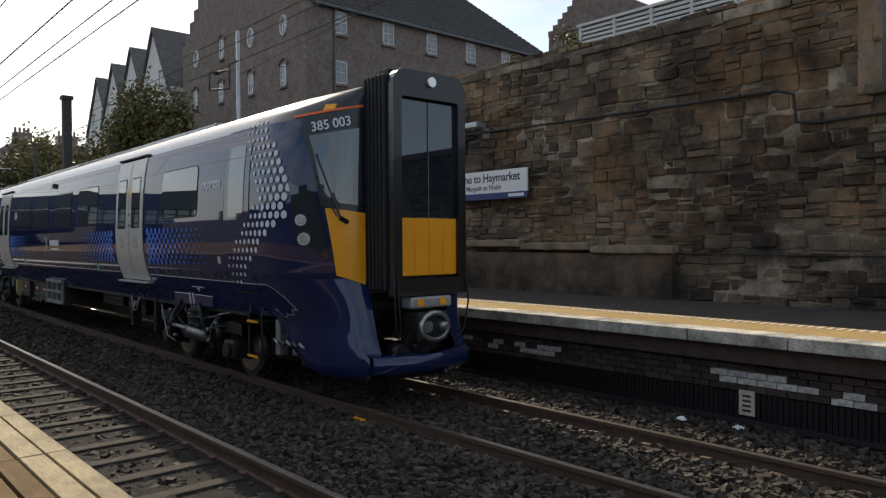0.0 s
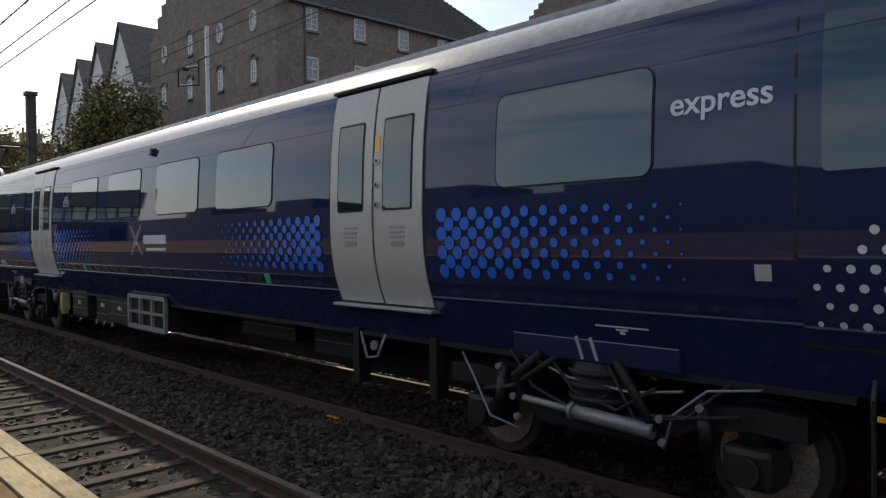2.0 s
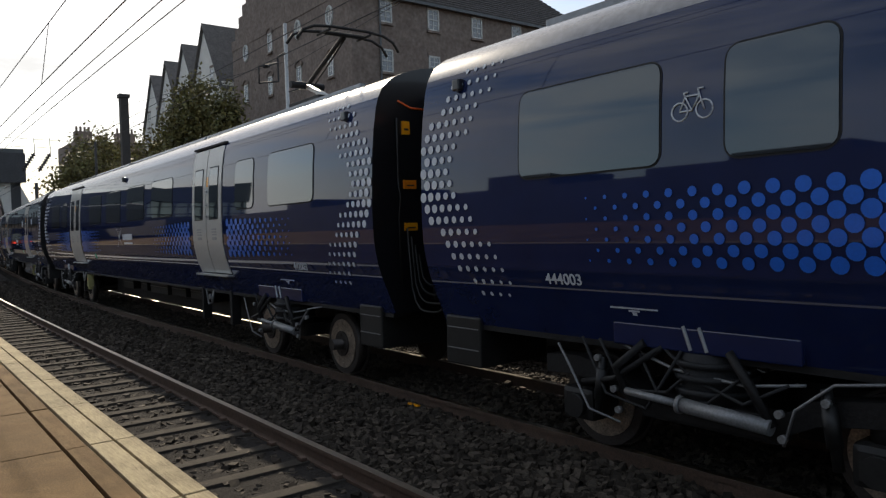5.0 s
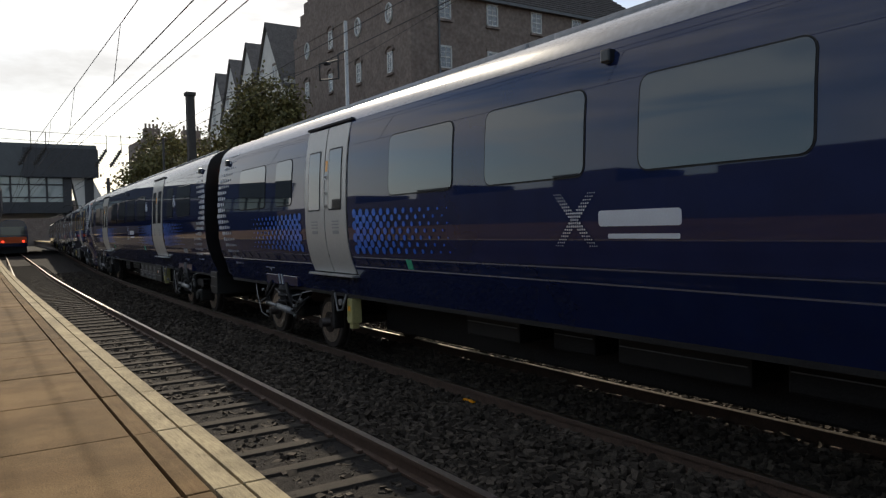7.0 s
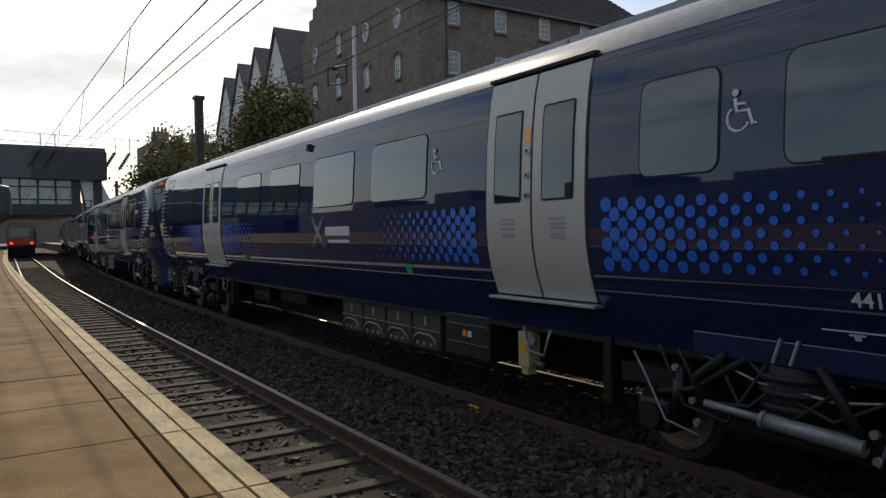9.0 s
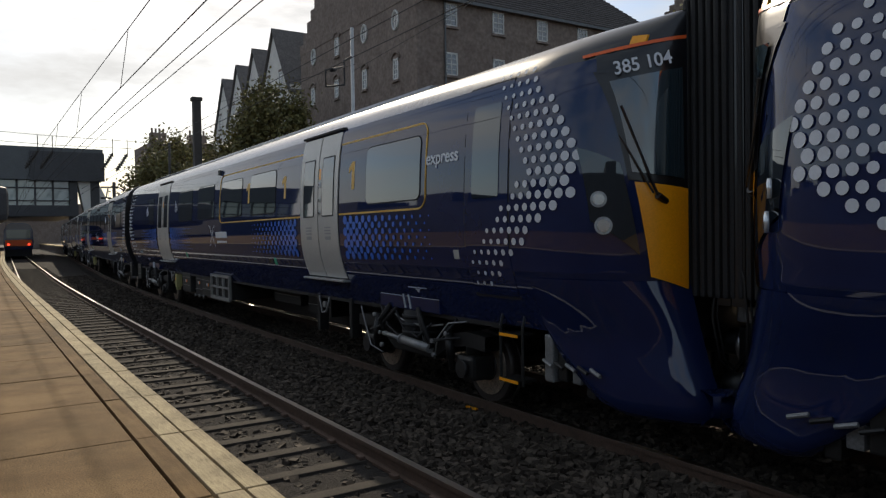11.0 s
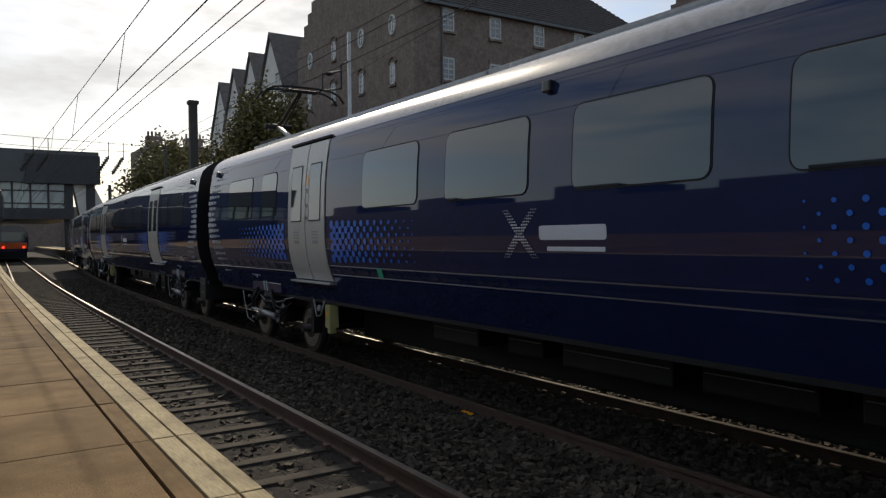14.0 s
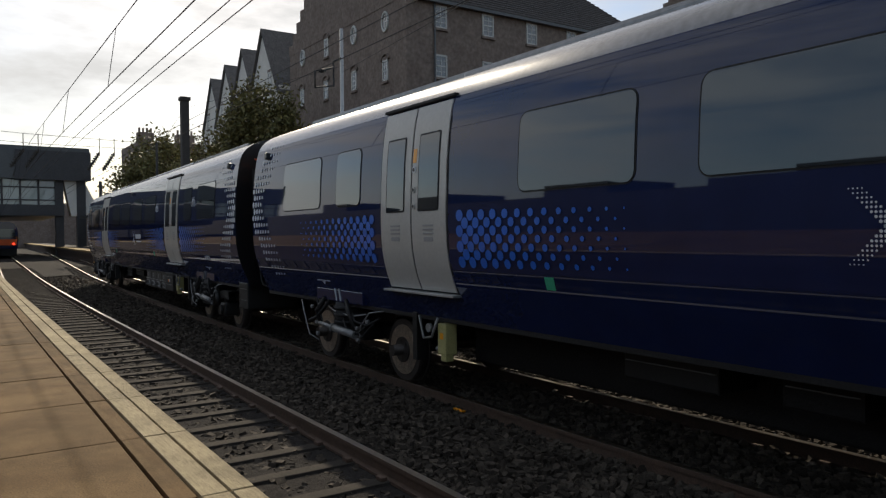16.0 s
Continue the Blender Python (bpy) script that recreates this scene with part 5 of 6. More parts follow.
def body_shell(car, u_a, u_b):
    """Painted sides and roof from u_a to u_b, lofted; the nose is included where u_a lies in it."""
    us = [u_b]
    u = u_b
    if car.nose:
        us = [u_b, NOSE_U + 0.0] + [NOSE_U - NOSE_L * f for f in (0.15, 0.3, 0.45, 0.58, 0.69, 0.78, 0.86, 0.92, 0.96, 0.985, 1.0)]
    else:
        us = [u_b, u_a]
    lo = PROFILE[:ROOF_FROM + 1]
    hi = PROFILE[ROOF_FROM:]
    for s in (-1, 1):
        bm = bmesh.new()
        loft(bm, [[(s * car.x(u, z), car.y(u), z) for z, w in lo] + [] for u in us])
        part("side_panel", bm, "navy", car.root, "glossy navy bodyside")
    bm = bmesh.new()
    def arch(u):
        return [(-car.x(u, z), car.y(u), z) for z, w in hi] + [(car.x(u, z), car.y(u), z) for z, w in reversed(hi[:-1])]
    if car.nose:
        loft(bm, [arch(u_b), arch(-3.9)])
        cab = bmesh.new()
        loft(cab, [arch(u) for u in [-3.9] + us[1:]])
        part("cab_roof", cab, "black", car.root, "glossy black cab roof")
    else:
        loft(bm, [arch(u) for u in us])
    part("roof", bm, "roof", car.root, "pale grey curved roof")
    bm = bmesh.new()
    ends = [us[0]] if car.nose else us
    for u in ends + ([us[-1]] if car.nose else []):
        inset = 0.03 if u == u_b else -0.03
        ring = [(-car.x(u, z), car.y(u) - 0.0, z) for z, w in PROFILE] + [(car.x(u, z), car.y(u), z) for z, w in reversed(PROFILE[:-1])]
        bm.faces.new([bm.verts.new(p) for p in ring])
        part("end_panel", bm, "black", car.root)
        bm = bmesh.new()
    bm.free()
    bm = bmesh.new()
    ya, yb = sorted((car.y(u_a if not car.nose else -3.5), car.y(u_b)))
    box(bm, -1.13, 1.13, ya + 0.05, yb - 0.05, 0.93, 1.0)
    part("floor_pan", bm, "under", car.root)
    # roof ribs and low roof equipment
    bm = bmesh.new()
    span = [v for v in (u_a if not car.nose else -1.5, u_b)]
    ya, yb = sorted((car.y(span[0] + 1.2), car.y(span[1] - 1.2)))
    box(bm, -0.78, -0.70, ya, yb, 3.74, 3.84, 0.01)
    box(bm, 0.70, 0.78, ya, yb, 3.74, 3.84, 0.01)
    part("roof_rib", bm, "roof", car.root)
    for a, b in ((6.2, 11.7), (-1.6, 2.4)) if car.nose else ((7.0, 12.3), (12.7, 16.4)):
        bm = bmesh.new()
        box(bm, -0.80, 0.80, *sorted((car.y(a), car.y(b))), 3.66, 3.838, 0.04)
        part("roof_unit", bm, "roof", car.root, "low grey air-conditioning housing")


def gangway_inner(car, u_end, way):
    for k in range(5):
        u = u_end + way * (0.02 + k * 0.088)
        ya, yb = sorted((car.y(u), car.y(u + way * 0.07)))
        bm = bmesh.new()
        box(bm, -0.62, 0.62, ya, yb, 1.1, 3.5, 0.02)
        part("bellows_fold", bm, "rubber", car.root, "black rubber gangway fold")
    for k in range(4 if way * car.flip > 0 else 0):          # cables that hang in loops across the gap
        x, dip, bm = -1.0 + k * 0.05, 1.02 + 0.09 * k, bmesh.new()
        pts = []
        for i in range(13):
            f = i / 12
            pts.append((x, car.y(u_end + way * (0.05 + (GAP - 0.1) * f)), 1.95 - 0.1 * k - (1.95 - 0.1 * k - dip) * (1 - (2 * f - 1) ** 4) ** 0.5))
        chain(bm, pts, 0.013, 6)
        part("jumper_cable", bm, "undergrey", car.root)
    bm = bmesh.new()
    chain(bm, [(-1.06, car.y(u_end + way * 0.03), z) for z in (3.2, 2.7, 2.45)] + [(-1.06, car.y(u_end + way * 0.07), 2.3), (-1.06, car.y(u_end + way * 0.03), 2.1), (-1.06, car.y(u_end + way * 0.03), 1.3)], 0.012, 6)
    part("end_cable", bm, "undergrey", car.root)
    for z, h, w, mt in ((3.02, 0.15, 0.10, "yellow"), (2.40, 0.10, 0.17, "orange_label"), (1.92, 0.09, 0.17, "yellow")):
        bm = bmesh.new()
        ya, yb = sorted((car.y(u_end), car.y(u_end + way * 0.03)))
        box(bm, -0.98, -0.98 + w, ya, yb, z, z + h, 0.004)
        lab = part("warning_label", bm, mt, car.root)
        bm = bmesh.new()
        ya, yb = sorted((car.y(u_end + way * 0.031), car.y(u_end + way * 0.034)))
        box(bm, -0.98 + w * 0.2, -0.98 + w * 0.8, ya, yb, z + h * 0.3, z + h * 0.45)
        part("print_bar", bm, "ink", lab)
    bm = bmesh.new()
    ya, yb = sorted((car.y(u_end), car.y(u_end + way * 0.012)))
    chain(bm, [(-1.02, (ya + yb) / 2, 3.40), (-0.85, (ya + yb) / 2, 3.33), (-0.6, (ya + yb) / 2, 3.32)], 0.012, 5)
    part("orange_line", bm, "orange", car.root, "thin orange warning line")


def add_camera_pod(car, u, z=3.22):
    bm = bmesh.new()
    x = -car.x(u, z)
    ya, yb = sorted((car.y(u), car.y(u + 0.13)))
    box(bm, x - 0.05, x + 0.03, ya, yb - 0.03, z + 0.02, z + 0.13, 0.015)
    part("camera_pod", bm, "black", car.root, "black bodyside camera housing")


def pantograph(car, u, way):
    p = new("pantograph")
    p.parent = car.root
    p.location = (0, car.y(u), 0)
    f = way * car.flip
    bm = bmesh.new()
    box(bm, -0.6, 0.6, -0.5, 0.5, 3.90, 3.96, 0.01)
    for sx in (-0.5, 0.5):
        tube(bm, (sx, -0.4, 3.80), (sx, -0.4, 3.92), 0.07, 10)
        tube(bm, (sx, 0.4, 3.80), (sx, 0.4, 3.92), 0.07, 10)
    part("base_frame", bm, "under", p)
    knee, head = Vector((0, f * 1.04, 4.40)), Vector((0, -f * 0.26, 4.95))
    bm = bmesh.new()
    tube(bm, (0, 0.0, 3.95), knee, 0.05, 10)
    part("lower_arm", bm, "galv", p)
    bm = bmesh.new()
    tube(bm, knee, head, 0.035, 8)
    tube(bm, knee + Vector((0.12, 0, 0)), head + Vector((0.02, 0, -0.05)), 0.015, 6)
    part("upper_arm", bm, "under", p)
    bm = bmesh.new()
    tube(bm, knee + Vector((-0.3, 0, 0)), knee + Vector((0.3, 0, 0)), 0.06, 10)
    tube(bm, knee, knee + Vector((0, f * 0.7, 0.02)), 0.03, 8, 0.015)
    part("knee_joint", bm, "under", p)
    for dy in (-0.17, 0.17):
        bm = bmesh.new()
        yy, zz = head.y + dy, head.z
        chain(bm, [(-0.88, yy, zz - 0.20), (-0.78, yy, zz - 0.06), (-0.6, yy, zz + 0.02), (-0.3, yy, zz + 0.05), (0.3, yy, zz + 0.05), (0.6, yy, zz + 0.02), (0.78, yy, zz - 0.06), (0.88, yy, zz - 0.20)], 0.022, 6)
        part("collector_strip", bm, "under", p)
    bm = bmesh.new()
    for sx in (-0.35, 0.35):
        tube(bm, (sx, head.y - 0.2, head.z), (sx, head.y + 0.2, head.z), 0.02)
    tube(bm, (-0.35, head.y, head.z), (0.35, head.y, head.z), 0.035, 8)
    part("collector_frame", bm, "under", p)


def saltire_logo(car, u, z=1.96):
    """Plain dotted cross with word-long bars beside it."""
    spots = []
    way = -1 if car.flip > 0 else 1
    for i in range(-8, 9):
        for k in (-1.5, -0.5, 0.5, 1.5):
            for sgn in (-1, 1):
                spots.append((u + way * (i * 0.026 * sgn + k * 0.026), z + i * 0.028, 0.0115 * (1 - abs(i) / 14)))
    car.dots("cross_emblem", spots, "white", "white dotted diagonal cross emblem")
    a, b = sorted((u + way * 0.28, u + way * 1.12))
    car.patch("logo_bar", a, b, 1.90, 2.03, "white", 0.004, 0.03, label="plain white logo bar")
    a, b = sorted((u + way * 0.38, u + way * 1.10))
    car.patch("logo_bar", a, b, 1.80, 1.84, "white", 0.004, 0.01, label="plain white logo bar")


def lettering(car, body, u_left, z, size, mat="white"):
    """Words on the side; u_left is where the reading starts."""
    y = car.y(u_left)
    x = -(car.x(u_left, z + size * 0.3) + 0.005)
    lean = math.degrees(math.atan2(car.x(u_left, z + size) - car.x(u_left, z), size))
    x = -(car.x(u_left, z) + 0.006)
    text_mesh("lettering", body, size, mat, Matrix.Translation((x, y, z)) @ pose(0, 0, 0, 0, -lean, 0) @ SIDE, car.root, 0.002)


def pictogram(car, u, z, kind):
    s = -1 if car.flip > 0 else 1
    y, x = car.y(u), -(car.x(u, z) + 0.006)
    bm = bmesh.new()

    def ring(cy, cz, r, a0=0.0, a1=math.tau, n=18, th=0.011):
        chain(bm, [(x, y - (cy + math.cos(a0 + (a1 - a0) * i / n) * r), cz + z + math.sin(a0 + (a1 - a0) * i / n) * r) for i in range(n + 1)], th, 5)

    def line(*pts, th=0.011):
        chain(bm, [(x, y - a, z + b) for a, b in pts], th, 5)

    if kind == "bicycle":
        ring(-0.095, -0.04, 0.062, th=0.006)
        ring(0.095, -0.04, 0.062, th=0.006)
        line((-0.095, -0.04), (-0.05, 0.06), (0.06, 0.06), (0.095, -0.04), th=0.007)
        line((-0.05, 0.06), (0.0, -0.04), (0.06, 0.06), (0.05, 0.10), (0.09, 0.10), th=0.007)
        line((-0.095, -0.04), (0.0, -0.04), th=0.007)
        line((-0.05, 0.06), (-0.06, 0.085), (-0.03, 0.085), th=0.007)
    else:
        ring(0.0, -0.05, 0.085, 2.2, 5.9)
        line((-0.02, 0.09), (-0.01, 0.0), (0.08, 0.0), (0.11, -0.10), (0.14, -0.09), th=0.014)
        line((-0.015, 0.05), (0.06, 0.045), th=0.011)
        tube(bm, (x - 0.003, y + 0.02, z + 0.13), (x + 0.003, y + 0.02, z + 0.13), 0.025, 14)
    part("pictogram", bm, "white", car.root, "white %s pictogram" % kind)


def nose(car):
    """Cab front: windscreens, lights, gangway door, coupler and valance."""
    r = car.root

    def Y(u):
        return car.y(u + SHIFT)

    Z = car.y
    # dark visor and orange line
    car.quad("visor", ((1.16, 3.46), (0.61, 3.58), (0.61, 3.35), (1.19, 3.28)), "black", 0.010, label="black panel above the windscreen")
    car.quad("orange_line", ((1.19, 3.47), (0.61, 3.58), (0.61, 3.55), (1.20, 3.44)), "orange", 0.018)
    car.quad("windscreen_surround", ((1.20, 3.30), (0.61, 3.40), (0.61, 2.28), (1.09, 2.36)), "black", 0.012)
    car.quad("windscreen", ((1.15, 3.20), (0.66, 3.30), (0.645, 2.36), (1.07, 2.42)), "cabglass", 0.022, label="blue-tinted windscreen")
    car.quad("front_panel", ((1.055, 2.34), (0.60, 2.28), (0.60, 1.42), (0.945, 1.54)), "yellow", 0.016, label="bright yellow front panel")
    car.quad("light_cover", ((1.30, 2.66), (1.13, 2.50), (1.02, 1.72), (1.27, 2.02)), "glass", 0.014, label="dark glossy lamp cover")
    for s in (-1, 1):
        for x, z, rad in ((1.235, 2.20, 0.070), (1.215, 1.975, 0.076)):
            bm = bmesh.new()
            c = Vector((s * (x + 0.012), Z(u_of(x, z) - 0.012), z))
            d = Vector((s * 0.75, Y(-1) - Y(0), 0)).normalized()
            tube(bm, c, c + d * 0.03, rad, 20)
            lamp = part("headlamp", bm, "lens", r, "round clear headlamp")
            bm = bmesh.new()
            tube(bm, c + d * 0.026, c + d * 0.034, rad * 0.72, 20)
            part("reflector", bm, "chrome", lamp)
        bm = bmesh.new()
        p0, p1 = Vector((s * 0.93, Z(u_of(0.93, 2.28) - 0.05), 2.22)), Vector((s * 1.13, Z(u_of(1.13, 2.95) - 0.05), 2.98))
        tube(bm, p0, p1, 0.014, 6)
        tube(bm, p0 + Vector((s * 0.05, 0, 0.02)), p1 + Vector((s * 0.02, 0, -0.25)), 0.010, 6)
        tube(bm, p0 + Vector((-s * 0.1, 0, -0.05)), p0, 0.03, 8)
        part("wiper", bm, "black", r)
        # side valance below the skin, down to the rail guard
        bm = bmesh.new()
        secs = []
        for f in (0, 0.15, 0.3, 0.45, 0.58, 0.7, 0.8, 0.88, 0.94, 0.98, 1.0):
            c = max(0.0, 1 - f ** 2.3) ** (1 / 2.3)
            zb = 0.98 - 0.66 * min(1.0, f / 0.5) ** 0.8
            row = []
            for g in (0, 0.08, 0.17, 0.26, 0.36, 0.46, 0.56, 0.66, 0.76, 0.86, 0.95, 1.0):
                z = 1.50 + (zb - 1.50) * g
                reach = float(np.interp(z, (0.32, 0.55, 0.8, 1.1, 1.5), (1.52, 1.52, 1.42, 1.33, 1.22)))
                w = min(width_at(z) + 0.012 + 0.03 * f * min(1.0, (1.50 - z) / 0.6), 1.34)
                xo = 0.58 + (w - 0.58) * c - (0.10 if g == 1.0 else 0.0)
                row.append((s * xo, Y(-3.88 - reach * f), z))
            secs.append(row)
        loft(bm, secs)
        part("nose_valance", bm, "navy", r, "navy lower nose panel")
    bm = bmesh.new()
    secs = []
    for x in (-0.75, -0.6, -0.3, 0, 0.3, 0.6, 0.75):
        u = -5.46 - 0.24 * (1 - (x / 0.75) ** 2)
        secs.append([(x, Y(u + 0.12), 0.62), (x, Y(u), 0.58), (x, Y(u), 0.42), (x, Y(u + 0.12), 0.32)])
    loft(bm, secs, closed=True)
    part("lower_bumper", bm, "navy", r)
    # gangway: bellows, frame, door
    for k in range(6):
        ya, yb = sorted((Y(-5.06 - k * 0.075), Y(-5.06 - k * 0.075 - 0.055)))
        bm = bmesh.new()
        box(bm, -0.60, 0.60, ya, yb, 1.36, 3.90, 0.025)
        part("bellows_fold", bm, "rubber", r, "black rubber gangway fold")
    bm = bmesh.new()
    ya, yb = sorted((Y(-5.0), Y(-5.5)))
    box(bm, -0.52, 0.52, ya, yb, 1.40, 3.88)
    part("gangway_core", bm, "black", r)
    bm = bmesh.new()
    ya, yb = sorted((Y(-5.5), Y(-5.62)))
    outer, inner = [(-0.56, 1.30)], [(-0.44, 1.50)]      # upright ring with rounded top corners
    for cxx, a0 in ((-0.38, 180), (0.38, 90)):
        for k in range(6):
            a = radians(a0 - 18 * k)
            outer.append((cxx + 0.18 * math.cos(a), 3.78 + 0.18 * math.sin(a)))
            inner.append((math.copysign(0.40, cxx) + 0.04 * math.cos(a), 3.60 + 0.04 * math.sin(a)))
    outer.append((0.56, 1.30))
    inner.append((0.44, 1.50))
    rings = []
    for pts, yy in ((outer, ya), (outer, yb), (inner, yb), (inner, ya)):
        rings.append([bm.verts.new((x, yy, z)) for x, z in pts])
    n = len(outer)
    for k in range(4):
        r0, r1 = rings[k], rings[(k + 1) % 4]
        for i in range(n):
            bm.faces.new((r0[i], r0[(i + 1) % n], r1[(i + 1) % n], r1[i]))
    bmesh.ops.recalc_face_normals(bm, faces=bm.faces)
    part("gangway_frame", bm, "black", r, "black gangway door frame")
    bm = bmesh.new()
    ya, yb = sorted((Y(-5.5), Y(-5.56)))
    for x0, x1 in ((-0.44, -0.004), (0.004, 0.44)):
        box(bm, x0, x1, ya, yb, 2.22, 3.62, 0.008)
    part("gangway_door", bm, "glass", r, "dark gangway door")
    bm = bmesh.new()
    ya, yb = sorted((Y(-5.5), Y(-5.575)))
    for x0, x1 in ((-0.44, -0.004), (0.004, 0.44)):
        box(bm, x0, x1, ya, yb, 1.53, 2.215, 0.008)
    part("gangway_panel", bm, "yellow", r, "yellow lower gangway door panel")
    bm = bmesh.new()
    tube(bm, (0, Y(-5.6), 3.84), (0, Y(-5.66), 3.84), 0.06, 16)
    part("marker_lamp", bm, "lens", r)
    # latches and lamps on top of the gangway head
    for x in (-0.42, -0.3, 0.38):
        bm = bmesh.new()
        box(bm, x - 0.04, x + 0.04, *sorted((Y(-5.2), Y(-5.4))), 3.86, 3.99, 0.015)
        part("gangway_latch", bm, "under", r)
    for x in (-0.22, 0.22):                                # grooves in the yellow door
        bm = bmesh.new()
        ya, yb = sorted((Y(-5.575), Y(-5.578)))
        box(bm, x - 0.003, x + 0.003, ya, yb, 1.55, 2.20)
        part("door_groove", bm, "orange_label", r)
    # coupler
    bm = bmesh.new()
    ya, yb = sorted((Y(-4.9), Y(-5.45)))
    tube(bm, (0, Y(-4.8), 0.92), (0, Y(-5.4), 0.92), 0.12, 14)
    ya, yb = sorted((Y(-5.35), Y(-5.66)))
    box(bm, -0.24, 0.24, ya, yb, 0.74, 1.10, 0.04)
    part("coupler_head", bm, "undergrey", r)
    bm = bmesh.new()
    ring = [(math.cos(i * math.tau / 20) * 0.21, 0.92 + math.sin(i * math.tau / 20) * 0.16) for i in range(21)]
    chain(bm, [(x, Y(-5.67), z) for x, z in ring], 0.035, 6)
    tube(bm, (0.09, Y(-5.66), 0.92), (0.09, Y(-5.80), 0.92), 0.08, 14, 0.04)
    tube(bm, (-0.1, Y(-5.64), 0.92), (-0.1, Y(-5.68), 0.92), 0.07, 14)
    part("coupler_face", bm, "steel", r, "worn steel coupler face")
    bm = bmesh.new()
    ya, yb = sorted((Y(-5.42), Y(-5.62)))
    box(bm, -0.32, 0.32, ya, yb, 1.14, 1.28, 0.03)
    box_ = part("coupler_cover", bm, "galv", r, "grey electric coupler box")
    for x in (-0.17, 0.17):
        bm = bmesh.new()
        ya, yb = sorted((Y(-5.62), Y(-5.626)))
        box(bm, x - 0.05, x + 0.05, ya, yb, 1.165, 1.255)
        part("warning_label", bm, "yellow", box_)
    bm = bmesh.new()
    for x, k in ((-0.52, 1), (-0.46, 1), (0.5, -1)):
        chain(bm, [(x, Y(-5.5), 1.75), (x - 0.05 * k, Y(-5.62), 1.55), (x - 0.06 * k, Y(-5.66), 1.2), (x - 0.02 * k, Y(-5.62), 0.85), (x + 0.12 * k, Y(-5.6), 0.72), (x + 0.25 * k, Y(-5.55), 0.9)], 0.011, 6)
    part("jumper_hose", bm, "undergrey", r, "grey jumper hoses")
    bm = bmesh.new()
    tube(bm, (-0.35, Y(-5.3), 0.62), (-0.35, Y(-5.5), 0.62), 0.10, 14)
    tube(bm, (-0.05, Y(-5.3), 0.66), (-0.05, Y(-5.52), 0.66), 0.11, 14)
    part("horn", bm, "undergrey", r)
    # cab door and steps
    for s in (-1, 1):
        car.patch("cab_door_seal", -3.985, -3.205, 1.26, 3.44, "rubber", 0.002, 0.03, (s,))
        d = car.patch("cab_door", -3.965, -3.225, 1.29, 3.42, "navy", 0.006, 0.02, (s,), n=12)
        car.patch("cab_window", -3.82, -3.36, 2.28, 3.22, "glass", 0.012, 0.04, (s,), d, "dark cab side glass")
        for z in (0.42, 0.88):
            bm = bmesh.new()
            xa, xb = sorted((s * 1.00, s * 1.235))
            ya, yb = sorted((Y(-3.25), Y(-3.55)))
            box(bm, xa, xb, ya, yb, z, z + 0.03, 0.004)
            st = part("cab_step", bm, "under", r, "dark cab step with a yellow edge")
            bm = bmesh.new()
            xa, xb = sorted((s * 1.236, s * 1.246))
            box(bm, xa, xb, ya, yb, z, z + 0.03)
            part("step_edge", bm, "yellow", st)
        for u in (-3.22, -3.58):
            bm = bmesh.new()
            tube(bm, (s * 1.2, Y(u), 0.40), (s * 1.2, Y(u), 0.98), 0.016)
            tube(bm, (s * 1.2, Y(u), 0.98), (s * 1.15, Y(u), 1.14), 0.016)
            part("step_rail", bm, "undergrey", r)
    car.patch("tag", -5.30, -5.20, 3.50, 3.58, "yellow", 0.02, 0)
    # hanging gear between steps and nose
    rr = random.Random(5)
    for s in (-1, 1):
        for k in range(5):
            bm = bmesh.new()
            u = -3.85 - k * 0.16
            box(bm, *sorted((s * 0.75, s * (1.15 - 0.03 * k))), *sorted((Y(u), Y(u - 0.12))), rr.uniform(0.4, 0.55), rr.uniform(0.8, 1.0), 0.02)
            tube(bm, (s * 1.16, Y(u), 0.7), (s * 1.18, Y(u - 0.14), 0.66), 0.018, 8)
            part("underframe_gear", bm, "undergrey" if k % 2 else "damper", r)


